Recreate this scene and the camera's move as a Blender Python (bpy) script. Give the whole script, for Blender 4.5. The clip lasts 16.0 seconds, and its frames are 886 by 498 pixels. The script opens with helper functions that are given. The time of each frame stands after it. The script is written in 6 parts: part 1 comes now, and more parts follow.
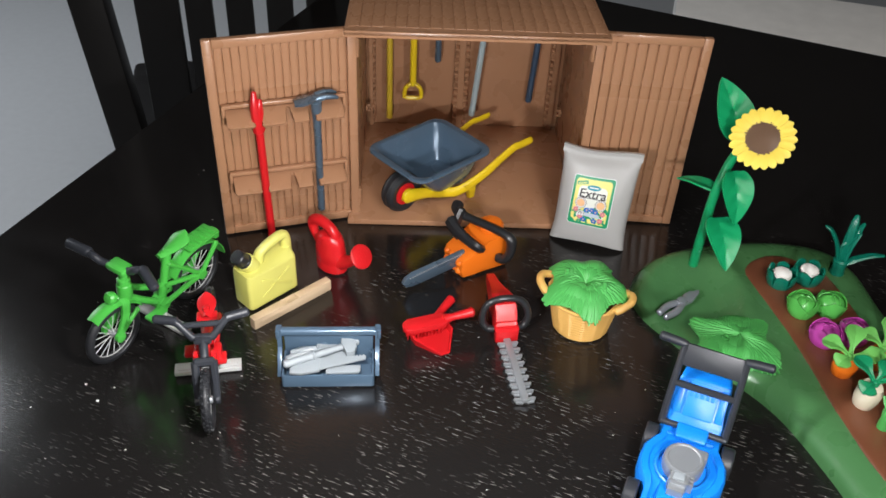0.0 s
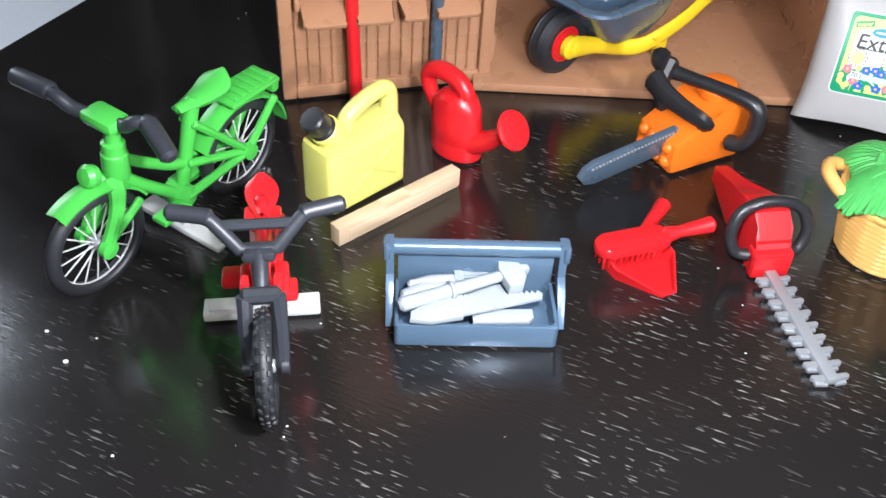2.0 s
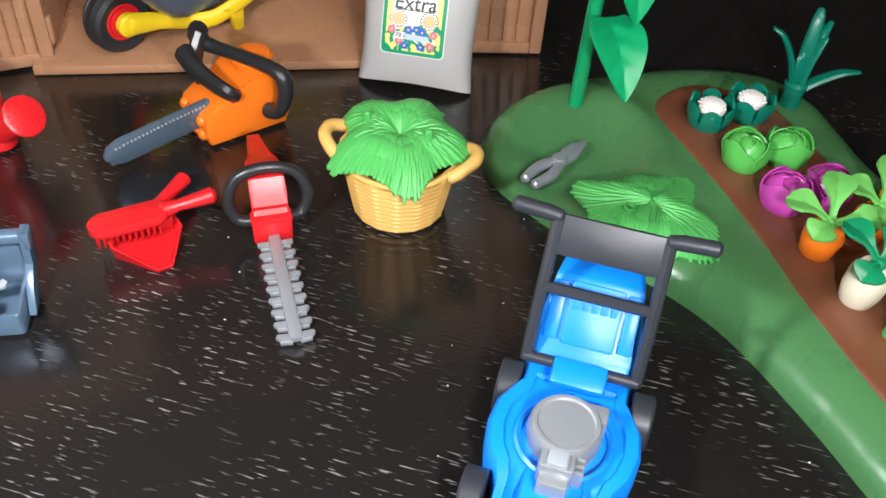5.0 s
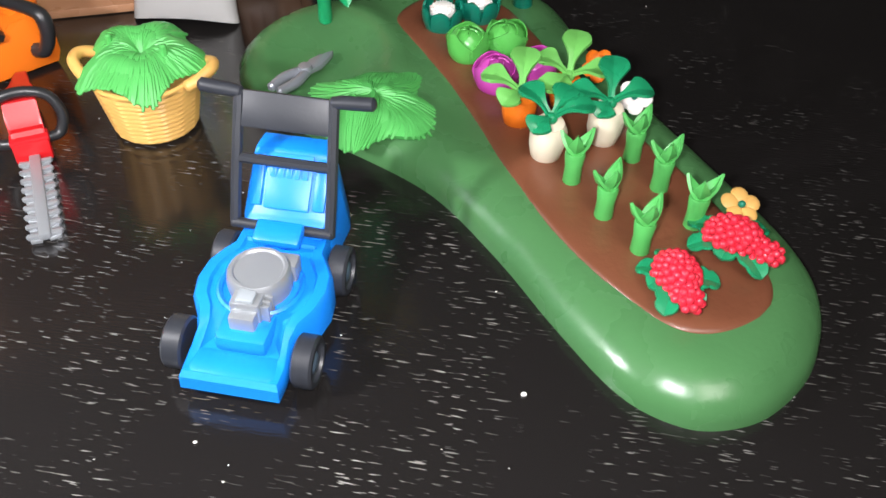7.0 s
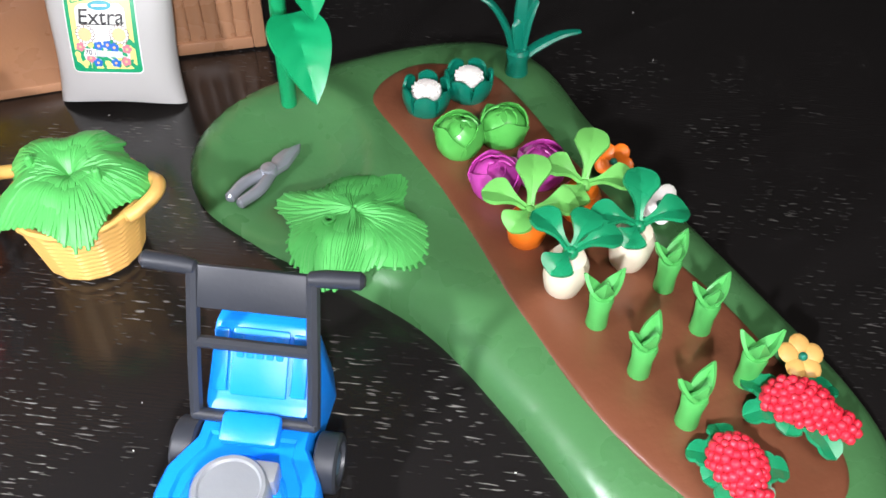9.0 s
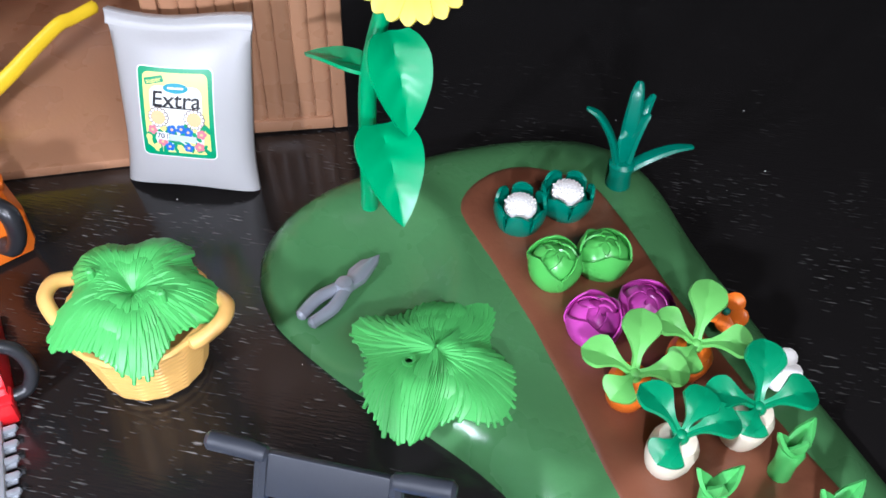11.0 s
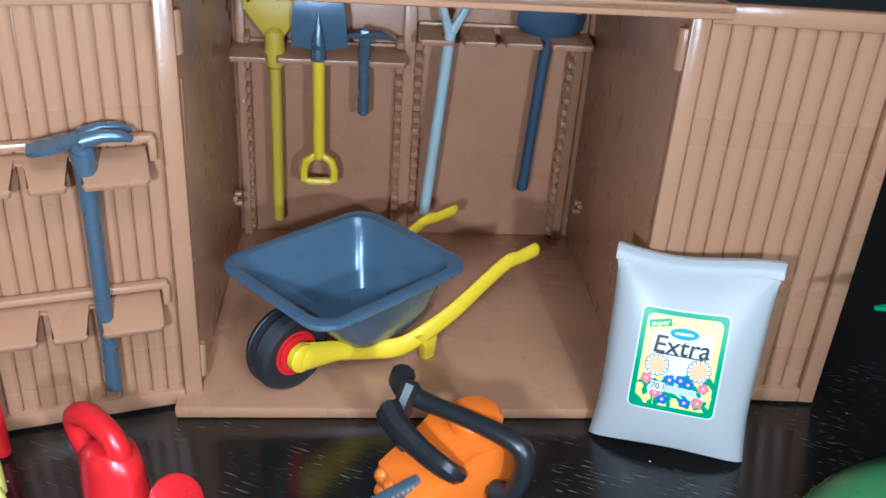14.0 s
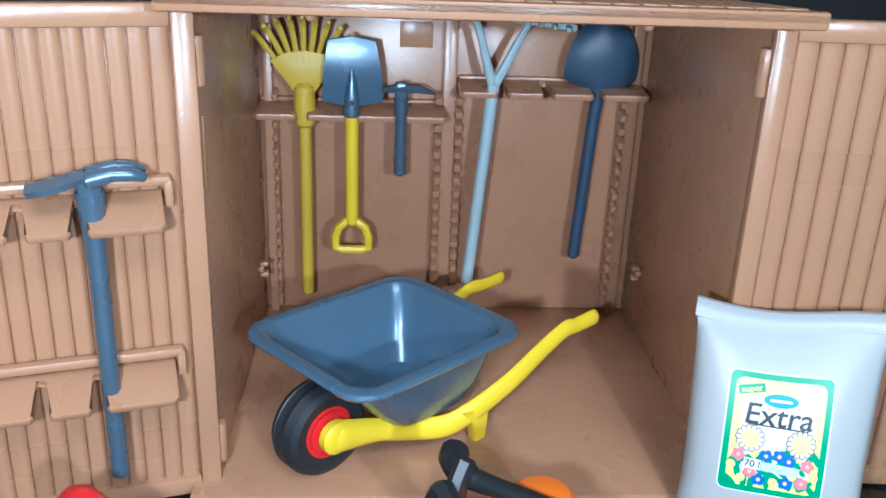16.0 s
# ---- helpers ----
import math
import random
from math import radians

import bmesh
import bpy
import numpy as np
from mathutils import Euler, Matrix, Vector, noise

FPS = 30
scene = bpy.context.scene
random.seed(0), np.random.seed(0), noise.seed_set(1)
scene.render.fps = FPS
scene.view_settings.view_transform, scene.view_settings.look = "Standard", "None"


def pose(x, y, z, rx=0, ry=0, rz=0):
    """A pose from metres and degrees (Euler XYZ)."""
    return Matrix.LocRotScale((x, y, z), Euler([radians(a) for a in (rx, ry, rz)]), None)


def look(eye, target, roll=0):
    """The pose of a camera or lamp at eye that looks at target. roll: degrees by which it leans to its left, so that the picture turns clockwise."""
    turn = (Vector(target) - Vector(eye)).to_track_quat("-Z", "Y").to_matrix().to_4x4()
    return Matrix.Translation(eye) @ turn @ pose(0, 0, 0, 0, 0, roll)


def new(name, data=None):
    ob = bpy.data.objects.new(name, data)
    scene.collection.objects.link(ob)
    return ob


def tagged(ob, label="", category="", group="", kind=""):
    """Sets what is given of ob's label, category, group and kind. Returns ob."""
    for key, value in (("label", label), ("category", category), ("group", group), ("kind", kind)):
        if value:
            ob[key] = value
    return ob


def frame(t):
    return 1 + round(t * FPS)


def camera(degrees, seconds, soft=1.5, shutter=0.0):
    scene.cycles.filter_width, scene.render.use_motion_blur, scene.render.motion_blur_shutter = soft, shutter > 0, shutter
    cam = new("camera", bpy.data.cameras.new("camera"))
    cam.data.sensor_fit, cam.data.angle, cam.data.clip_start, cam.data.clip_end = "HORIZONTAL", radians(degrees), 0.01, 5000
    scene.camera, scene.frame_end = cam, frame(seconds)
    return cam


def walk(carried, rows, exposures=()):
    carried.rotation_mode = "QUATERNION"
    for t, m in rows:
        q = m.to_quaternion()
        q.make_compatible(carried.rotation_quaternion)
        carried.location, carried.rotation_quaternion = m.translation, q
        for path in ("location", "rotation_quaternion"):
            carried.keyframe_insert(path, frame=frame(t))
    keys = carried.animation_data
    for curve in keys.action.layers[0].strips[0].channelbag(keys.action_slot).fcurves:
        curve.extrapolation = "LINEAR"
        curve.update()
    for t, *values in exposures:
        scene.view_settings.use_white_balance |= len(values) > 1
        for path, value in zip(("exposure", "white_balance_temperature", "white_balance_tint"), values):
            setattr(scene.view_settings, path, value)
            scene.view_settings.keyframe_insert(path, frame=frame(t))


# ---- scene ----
cam = camera(52.12, 16.0, soft=1.6)
PATH = [
    (0, (0.0424, 0.0166, 0.2989), (0.0186, 0.2497, 0.1116), 3.02),
    (0.5, (0.0334, 0.0201, 0.2731), (0.0062, 0.2525, 0.0854), 2.66),
    (1, (0.0063, 0.0493, 0.2386), (-0.0228, 0.2769, 0.0453), 2.75),
    (1.5, (-0.0131, 0.0940, 0.1994), (-0.0411, 0.3190, 0.0029), 3.27),
    (2, (-0.0231, 0.1304, 0.1672), (-0.0504, 0.3529, -0.0321), 3.60),
    (2.5, (-0.0276, 0.1372, 0.1689), (-0.0557, 0.3575, -0.0327), 3.62),
    (3, (-0.0273, 0.1322, 0.1765), (-0.0582, 0.3516, -0.0257), 3.44),
    (3.5, (0.0166, 0.1349, 0.1799), (-0.0190, 0.3541, -0.0218), 2.66),
    (4, (0.0300, 0.1371, 0.1815), (-0.0009, 0.3555, -0.0219), 2.82),
    (4.5, (0.0516, 0.1419, 0.1780), (0.0433, 0.3616, -0.0262), 3.97),
    (5, (0.0830, 0.1380, 0.1763), (0.0920, 0.3564, -0.0292), 4.61),
    (5.2, (0.0918, 0.1311, 0.1752), (0.1035, 0.3491, -0.0306), 4.53),
    (7.3, (0.1463, 0.0927, 0.1764), (0.1710, 0.3077, -0.0314), 1.08),
    (7.5, (0.1427, 0.1024, 0.1786), (0.1680, 0.3153, -0.0312), 0.91),
    (7.8, (0.1457, 0.1222, 0.1777), (0.1738, 0.3321, -0.0347), 0.82),
    (8, (0.1444, 0.1352, 0.1784), (0.1755, 0.3435, -0.0352), 0.93),
    (8.2, (0.1426, 0.1415, 0.1794), (0.1755, 0.3480, -0.0357), 0.76),
    (10.3, (0.1438, 0.1894, 0.1882), (0.1774, 0.3875, -0.0346), 2.93),
    (10.5, (0.1423, 0.1936, 0.1897), (0.1712, 0.3909, -0.0344), 2.96),
    (11, (0.1362, 0.2034, 0.1911), (0.1556, 0.4058, -0.0294), 2.59),
    (11.5, (0.1254, 0.2091, 0.2019), (0.1374, 0.4202, -0.0109), 2.22),
    (12, (0.1130, 0.2074, 0.2133), (0.1200, 0.4232, 0.0051), 2.35),
    (12.5, (0.0858, 0.2046, 0.2187), (0.0842, 0.4250, 0.0152), 2.32),
    (13, (0.0563, 0.2034, 0.2144), (0.0475, 0.4327, 0.0211), 2.45),
    (13.5, (0.0239, 0.2094, 0.1812), (0.0156, 0.4561, 0.0106), 3.61),
    (14, (0.0246, 0.2170, 0.1562), (0.0144, 0.4810, 0.0141), 4.08),
    (14.5, (0.0254, 0.2172, 0.1523), (0.0096, 0.4918, 0.0327), 3.37),
    (15, (0.0220, 0.2246, 0.1349), (0.0041, 0.5027, 0.0238), 3.12),
    (15.5, (0.0220, 0.2311, 0.1318), (0.0010, 0.5093, 0.0214), 2.54),
    (16, (0.0181, 0.2359, 0.1325), (-0.0028, 0.5144, 0.0229), 2.24),
]
EXPOSURES = [(0.0, 0.05, 6750, 12), (0.5, 0.4, 6800, 12), (1.0, 0.55, 6500, 14), (1.5, 0.75, 6350, 14), (2.5, 0.75, 6150, 14), (3.5, 0.55, 6350, 13), (5.0, 0.45, 6600, 12), (7.5, 0.7, 6700, 15), (8.0, 0.8, 6700, 15), (11.0, 0.71, 5800, 17), (13.2, 0.4, 5500, 14), (14.2, 0.55, 4950, 1), (15.0, 0.7, 4850, 1), (16.0, 0.72, 4950, 0)]
walk(cam, [(t, look(eye, target, roll)) for t, eye, target, roll in PATH], EXPOSURES)

# ---- light: a torch beside the camera and unseen fill lamps for the room ----
world = bpy.data.worlds.new("room_air")
scene.world = world
world.use_nodes = True
world.node_tree.nodes["Background"].inputs[0].default_value = (0.55, 0.6, 0.7, 1)
world.node_tree.nodes["Background"].inputs[1].default_value = 0.02


def torch(name, at, watts, radius):
    lamp = bpy.data.lights.new(name, "POINT")
    lamp.energy, lamp.color, lamp.shadow_soft_size = watts, (0.94, 0.97, 1.0), radius
    new(name, lamp).location = at


# two fixed lamps stand in for the single torch that moves with the camera
torch("torch", (-0.012, 0.21, 0.126), 1.15, 0.006)
torch("torch_garden_side", (0.138, 0.115, 0.158), 1.65, 0.006)
# unseen area lamp added as dim ambient fill for the closed room
room_lamp = bpy.data.lights.new("room_lamp", "AREA")
room_lamp.energy, room_lamp.size, room_lamp.color = 20.0, 0.9, (1.0, 0.97, 0.94)
new("room_lamp", room_lamp).matrix_world = pose(0.6, -0.9, 1.6)
# bluish lamp added without a visible source, to brighten the floor past the table
window_light = bpy.data.lights.new("window_light", "AREA")
window_light.energy, window_light.size, window_light.color = 26.0, 0.9, (0.84, 0.92, 1.0)
new("window_light", window_light).matrix_world = look((-1.92, 1.25, 0.65), (-0.8, 1.25, -0.75))

# ---- materials ----


def nodes_of(name):
    mat = bpy.data.materials.new(name)
    mat.use_nodes = True
    nt = mat.node_tree
    return mat, nt, nt.nodes["Principled BSDF"]


def plastic(name, rgb, rough=0.36, vary=0.1, metal=0.0, bump=0.15, grain=900.0, coat=0.0, clear=0.0):
    """Moulded plastic: a faint mottling, fine orange-peel relief and uneven gloss."""
    mat, nt, b = nodes_of(name)
    co = nt.nodes.new("ShaderNodeTexCoord")
    big = nt.nodes.new("ShaderNodeTexNoise")
    big.inputs["Scale"].default_value, big.inputs["Detail"].default_value = 60.0, 3.0
    fine = nt.nodes.new("ShaderNodeTexNoise")
    fine.inputs["Scale"].default_value, fine.inputs["Detail"].default_value = grain, 2.0
    nt.links.new(co.outputs["Object"], big.inputs["Vector"])
    nt.links.new(co.outputs["Object"], fine.inputs["Vector"])
    ramp = nt.nodes.new("ShaderNodeMix")
    ramp.data_type = "RGBA"
    ramp.inputs[6].default_value = (*[c * (1 - vary) for c in rgb], 1)
    ramp.inputs[7].default_value = (*[min(1, c * (1 + vary)) for c in rgb], 1)
    nt.links.new(big.outputs["Fac"], ramp.inputs[0])
    nt.links.new(ramp.outputs[2], b.inputs["Base Color"])
    mr = nt.nodes.new("ShaderNodeMapRange")
    mr.inputs[3].default_value, mr.inputs[4].default_value = rough - 0.07, rough + 0.1
    nt.links.new(big.outputs["Fac"], mr.inputs[0])
    nt.links.new(mr.outputs[0], b.inputs["Roughness"])
    bp = nt.nodes.new("ShaderNodeBump")
    bp.inputs["Strength"].default_value, bp.inputs["Distance"].default_value = bump, 0.0002
    nt.links.new(fine.outputs["Fac"], bp.inputs["Height"])
    nt.links.new(bp.outputs[0], b.inputs["Normal"])
    b.inputs["Metallic"].default_value = metal
    b.inputs["Coat Weight"].default_value = coat
    b.inputs["Transmission Weight"].default_value = clear
    return mat


M = dict(
    tan=plastic("tan_brown_plastic", (0.40, 0.205, 0.112), 0.27, 0.08, bump=0.25),
    green=plastic("grass_green_plastic", (0.06, 0.42, 0.06), 0.34),
    leafgreen=plastic("bright_leaf_green_plastic", (0.075, 0.41, 0.095), 0.4),
    cabbage=plastic("cabbage_green_plastic", (0.09, 0.46, 0.085), 0.28),
    carrotleaf=plastic("light_leaf_green_plastic", (0.14, 0.47, 0.10), 0.4),
    sungreen=plastic("sunflower_green_plastic", (0.0, 0.33, 0.12), 0.33),
    teal=plastic("dark_teal_green_plastic", (0.0, 0.17, 0.11), 0.3),
    turnipleaf=plastic("deep_green_plastic", (0.005, 0.24, 0.10), 0.28),
    lawn=plastic("lawn_green_plastic", (0.060, 0.18, 0.064), 0.27, 0.05, bump=0.3, grain=500),
    soil=plastic("soil_brown_plastic", (0.16, 0.056, 0.028), 0.31, 0.2, bump=0.8, grain=330),
    blue=plastic("bright_blue_plastic", (0.0, 0.23, 0.85), 0.36),
    yellow=plastic("yellow_plastic", (0.80, 0.56, 0.015), 0.36),
    dullyellow=plastic("mustard_yellow_plastic", (0.56, 0.38, 0.03), 0.42),
    lemon=plastic("lemon_yellow_plastic", (0.66, 0.63, 0.16), 0.36),
    petal=plastic("sunflower_yellow_plastic", (0.85, 0.65, 0.10), 0.4),
    red=plastic("red_plastic", (0.62, 0.014, 0.018), 0.3),
    berry=plastic("berry_red_plastic", (0.66, 0.025, 0.05), 0.28),
    orange=plastic("orange_plastic", (0.80, 0.17, 0.012), 0.32),
    grey=plastic("blue_grey_plastic", (0.085, 0.14, 0.205), 0.24, metal=0.2),
    steel=plastic("silver_grey_plastic", (0.34, 0.36, 0.38), 0.34, metal=0.45),
    gunmetal=plastic("gunmetal_plastic", (0.12, 0.18, 0.245), 0.26, metal=0.5),
    bluesteel=plastic("dark_silver_plastic", (0.33, 0.355, 0.40), 0.24, metal=0.5),
    navy=plastic("dark_slate_blue_plastic", (0.035, 0.065, 0.11), 0.42),
    pale=plastic("pale_blue_grey_plastic", (0.40, 0.50, 0.52), 0.4),
    white=plastic("pale_white_plastic", (0.31, 0.345, 0.37), 0.36),
    bag=plastic("light_grey_plastic", (0.41, 0.405, 0.398), 0.36, 0.04),
    cream=plastic("cream_plastic", (0.80, 0.72, 0.56), 0.35),
    snow=plastic("white_paint", (0.86, 0.84, 0.80), 0.5, bump=0.5),
    magenta=plastic("magenta_plastic", (0.52, 0.06, 0.38), 0.3),
    basket=plastic("honey_yellow_plastic", (0.72, 0.41, 0.115), 0.42),
    black=plastic("black_plastic", (0.018, 0.019, 0.021), 0.32),
    rubber=plastic("black_rubber", (0.016, 0.017, 0.02), 0.5),
    grip=plastic("charcoal_plastic", (0.026, 0.029, 0.036), 0.4),
    seedbrown=plastic("seed_brown_plastic", (0.15, 0.088, 0.055), 0.3),
    beige=plastic("pale_wood_plastic", (0.62, 0.46, 0.30), 0.5),
    clear=plastic("clear_plastic", (0.88, 0.89, 0.88), 0.14, 0.02, clear=0.5),
    milky=plastic("milky_clear_plastic", (0.74, 0.76, 0.76), 0.2, 0.03),
    lab_green=plastic("label_green_print", (0.0, 0.30, 0.13), 0.35, 0.05),
    lab_yellow=plastic("label_yellow_print", (0.84, 0.79, 0.24), 0.35, 0.05),
    lab_pale=plastic("label_pale_print", (0.82, 0.85, 0.78), 0.35, 0.05),
    lab_white=plastic("label_white_print", (0.80, 0.82, 0.84), 0.35, 0.03),
    lab_black=plastic("label_black_print", (0.01, 0.01, 0.012), 0.35, 0.05),
    lab_blue=plastic("label_blue_print", (0.02, 0.14, 0.55), 0.35, 0.05),
    lab_cyan=plastic("label_teal_print", (0.0, 0.28, 0.36), 0.35, 0.05),
    lab_pink=plastic("label_pink_print", (0.70, 0.20, 0.26), 0.35, 0.05),
    lab_peach=plastic("label_peach_print", (0.86, 0.52, 0.26), 0.35, 0.05),
    lab_grey=plastic("label_grey_print", (0.55, 0.63, 0.72), 0.35, 0.05),
    wall=plastic("dim_taupe_wall_paint", (0.10, 0.095, 0.09), 0.8, 0.05, grain=40),
    floorpale=plastic("pale_grey_floor", (0.60, 0.62, 0.64), 0.6, 0.06, grain=40),
    dark=plastic("black_brown_lacquer", (0.012, 0.011, 0.011), 0.4),
)


def table_wood():
    """Black-brown stained veneer with a satin lacquer: short open pores along the grain, painted pale as torch glints,
    dust and fine relief.
    """
    mat, nt, b = nodes_of("black_brown_veneer")
    co = nt.nodes.new("ShaderNodeTexCoord")
    mp = nt.nodes.new("ShaderNodeMapping")
    mp.inputs["Scale"].default_value = (190.0, 1500.0, 100.0)
    nt.links.new(co.outputs["Object"], mp.inputs["Vector"])
    pores = nt.nodes.new("ShaderNodeTexNoise")
    pores.inputs["Scale"].default_value, pores.inputs["Detail"].default_value = 1.0, 1.5
    nt.links.new(mp.outputs[0], pores.inputs["Vector"])
    cut = nt.nodes.new("ShaderNodeValToRGB")
    cut.color_ramp.elements[0].position, cut.color_ramp.elements[1].position = 0.63, 0.70
    nt.links.new(pores.outputs["Fac"], cut.inputs[0])
    mask = nt.nodes.new("ShaderNodeTexNoise")
    mask.inputs["Scale"].default_value, mask.inputs["Detail"].default_value = 38.0, 4.0
    nt.links.new(co.outputs["Object"], mask.inputs["Vector"])
    cut2 = nt.nodes.new("ShaderNodeValToRGB")
    cut2.color_ramp.elements[0].position, cut2.color_ramp.elements[1].position = 0.43, 0.67
    nt.links.new(mask.outputs["Fac"], cut2.inputs[0])
    # torchlight glinting on the pores is painted in, fading away from one spot
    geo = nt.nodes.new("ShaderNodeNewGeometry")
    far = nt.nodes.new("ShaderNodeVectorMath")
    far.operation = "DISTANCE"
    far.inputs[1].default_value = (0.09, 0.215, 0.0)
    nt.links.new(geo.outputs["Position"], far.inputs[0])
    glint_fade = nt.nodes.new("ShaderNodeMapRange")
    glint_fade.inputs[1].default_value, glint_fade.inputs[2].default_value = 0.14, 0.28
    glint_fade.inputs[3].default_value, glint_fade.inputs[4].default_value = 1.0, 0.1
    nt.links.new(far.outputs["Value"], glint_fade.inputs[0])
    glint_area = nt.nodes.new("ShaderNodeMath")
    glint_area.operation = "MULTIPLY"
    nt.links.new(cut2.outputs[0], glint_area.inputs[0])
    nt.links.new(glint_fade.outputs[0], glint_area.inputs[1])
    both = nt.nodes.new("ShaderNodeMath")
    both.operation = "MULTIPLY"
    nt.links.new(cut.outputs[0], both.inputs[0])
    nt.links.new(glint_area.outputs[0], both.inputs[1])
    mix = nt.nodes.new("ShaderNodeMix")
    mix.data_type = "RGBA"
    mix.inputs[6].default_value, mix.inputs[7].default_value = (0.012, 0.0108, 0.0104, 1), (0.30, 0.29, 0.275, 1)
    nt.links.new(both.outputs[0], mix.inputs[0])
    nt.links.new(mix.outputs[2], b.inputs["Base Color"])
    mr = nt.nodes.new("ShaderNodeMapRange")
    mr.inputs[3].default_value, mr.inputs[4].default_value = 0.11, 0.23
    nt.links.new(mask.outputs["Fac"], mr.inputs[0])
    nt.links.new(mr.outputs[0], b.inputs["Roughness"])
    bp = nt.nodes.new("ShaderNodeBump")
    bp.inputs["Strength"].default_value, bp.inputs["Distance"].default_value = 0.13, 0.0003
    nt.links.new(pores.outputs["Fac"], bp.inputs["Height"])
    nt.links.new(bp.outputs[0], b.inputs["Normal"])
    return mat


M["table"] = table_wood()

# ---- mesh helpers: all lengths below are in centimetres ----
V = Vector
CM = 0.01


def part(name, bm, material, parent=None, label="", smooth=38):
    me = bpy.data.meshes.new(name)
    bmesh.ops.recalc_face_normals(bm, faces=bm.faces)
    bmesh.ops.scale(bm, vec=(CM, CM, CM), verts=bm.verts)
    bm.to_mesh(me)
    bm.free()
    me.polygons.foreach_set("use_smooth", [True] * len(me.polygons))
    me.set_sharp_from_angle(angle=radians(smooth))
    me.materials.append(M[material])
    ob = new(name, me)
    if parent is not None:
        ob.parent = parent
    if label:
        ob["label"] = label
    return ob


def thing(name, x, y, z, rz, label, category, group="", rx=0, ry=0):
    ob = new(name)
    ob.empty_display_size = 0.005
    ob.matrix_basis = pose(x * CM, y * CM, z * CM, rx, ry, rz)
    return tagged(ob, label, category, group)


def B():
    return bmesh.new()


def rot(rx=0, ry=0, rz=0, at=(0, 0, 0)):
    return pose(*at, rx, ry, rz)


def box(bm, c, s, bev=0.05, m=None, seg=2):
    mm = Matrix.Translation(c) @ Matrix.Diagonal((*s, 1))
    if m is not None:
        mm = m @ mm
    vs = bmesh.ops.create_cube(bm, size=1, matrix=mm)["verts"]
    if bev > 0:
        es = {e for v in vs for e in v.link_edges}
        bmesh.ops.bevel(bm, geom=list(es), offset=min(bev, min(s) * 0.45), segments=seg, profile=0.5, affect="EDGES")
    return bm


def prism(bm, pts, z0, z1, m=None, bev=0.0):
    lo = [bm.verts.new((x, y, z0)) for x, y in pts]
    hi = [bm.verts.new((x, y, z1)) for x, y in pts]
    n = len(pts)
    fs = [bm.faces.new(lo[::-1]), bm.faces.new(hi)]
    for i in range(n):
        fs.append(bm.faces.new((lo[i], lo[(i + 1) % n], hi[(i + 1) % n], hi[i])))
    vs = lo + hi
    if bev > 0:
        es = {e for f in fs[:2] for e in f.edges}
        out = bmesh.ops.bevel(bm, geom=list(es), offset=bev, segments=2, profile=0.5, affect="EDGES")
        vs = list({v for f in out["faces"] for v in f.verts} | {v for v in vs if v.is_valid})
    if m is not None:
        bmesh.ops.transform(bm, matrix=m, verts=vs)
    return bm


def spline(pts, n=6):
    """A smooth line through the points."""
    p = [V(q) for q in pts]
    p = [p[0] * 2 - p[1]] + p + [p[-1] * 2 - p[-2]]
    out = []
    for i in range(1, len(p) - 2):
        for k in range(n):
            t = k / n
            a, b, c, d = p[i - 1], p[i], p[i + 1], p[i + 2]
            out.append(0.5 * ((2 * b) + (c - a) * t + (2 * a - 5 * b + 4 * c - d) * t * t + (3 * b - a - 3 * c + d) * t**3))
    return out + [p[-2]]


def tube(bm, pts, r, seg=10, flat=1.0, closed=False, up=(0, 0, 1)):
    """A round bar along the points; r may be a list; flat squeezes it across its second axis; ends are domed."""
    p = [V(q) for q in pts]
    n = len(p)
    rs = [r] * n if isinstance(r, (int, float)) else [np.interp(i / (n - 1), np.linspace(0, 1, len(r)), r) for i in range(n)]
    if not closed:
        d0, d1 = (p[0] - p[1]).normalized(), (p[-1] - p[-2]).normalized()
        p = [p[0] + d0 * rs[0] * 0.42] + p + [p[-1] + d1 * rs[-1] * 0.42]
        rs = [rs[0] * 0.55] + rs + [rs[-1] * 0.55]
        n += 2
    rings, ax = [], None
    for i in range(n):
        a, b = (p[i - 1], p[(i + 1) % n]) if closed else (p[max(i - 1, 0)], p[min(i + 1, n - 1)])
        t = (b - a).normalized()
        if ax is None:
            ax = t.cross(V(up))
            if ax.length < 0.05:
                ax = t.cross(V((1, 0, 0)))
        ax = (ax - t * ax.dot(t)).normalized()
        bx = t.cross(ax)
        rings.append([bm.verts.new(p[i] + (ax * math.cos(2 * math.pi * k / seg) + bx * flat * math.sin(2 * math.pi * k / seg)) * rs[i]) for k in range(seg)])
    for i in range(n if closed else n - 1):
        a, b = rings[i], rings[(i + 1) % n]
        for k in range(seg):
            bm.faces.new((a[k], a[(k + 1) % seg], b[(k + 1) % seg], b[k]))
    if not closed:
        bm.faces.new(rings[0][::-1])
        bm.faces.new(rings[-1])
    return bm


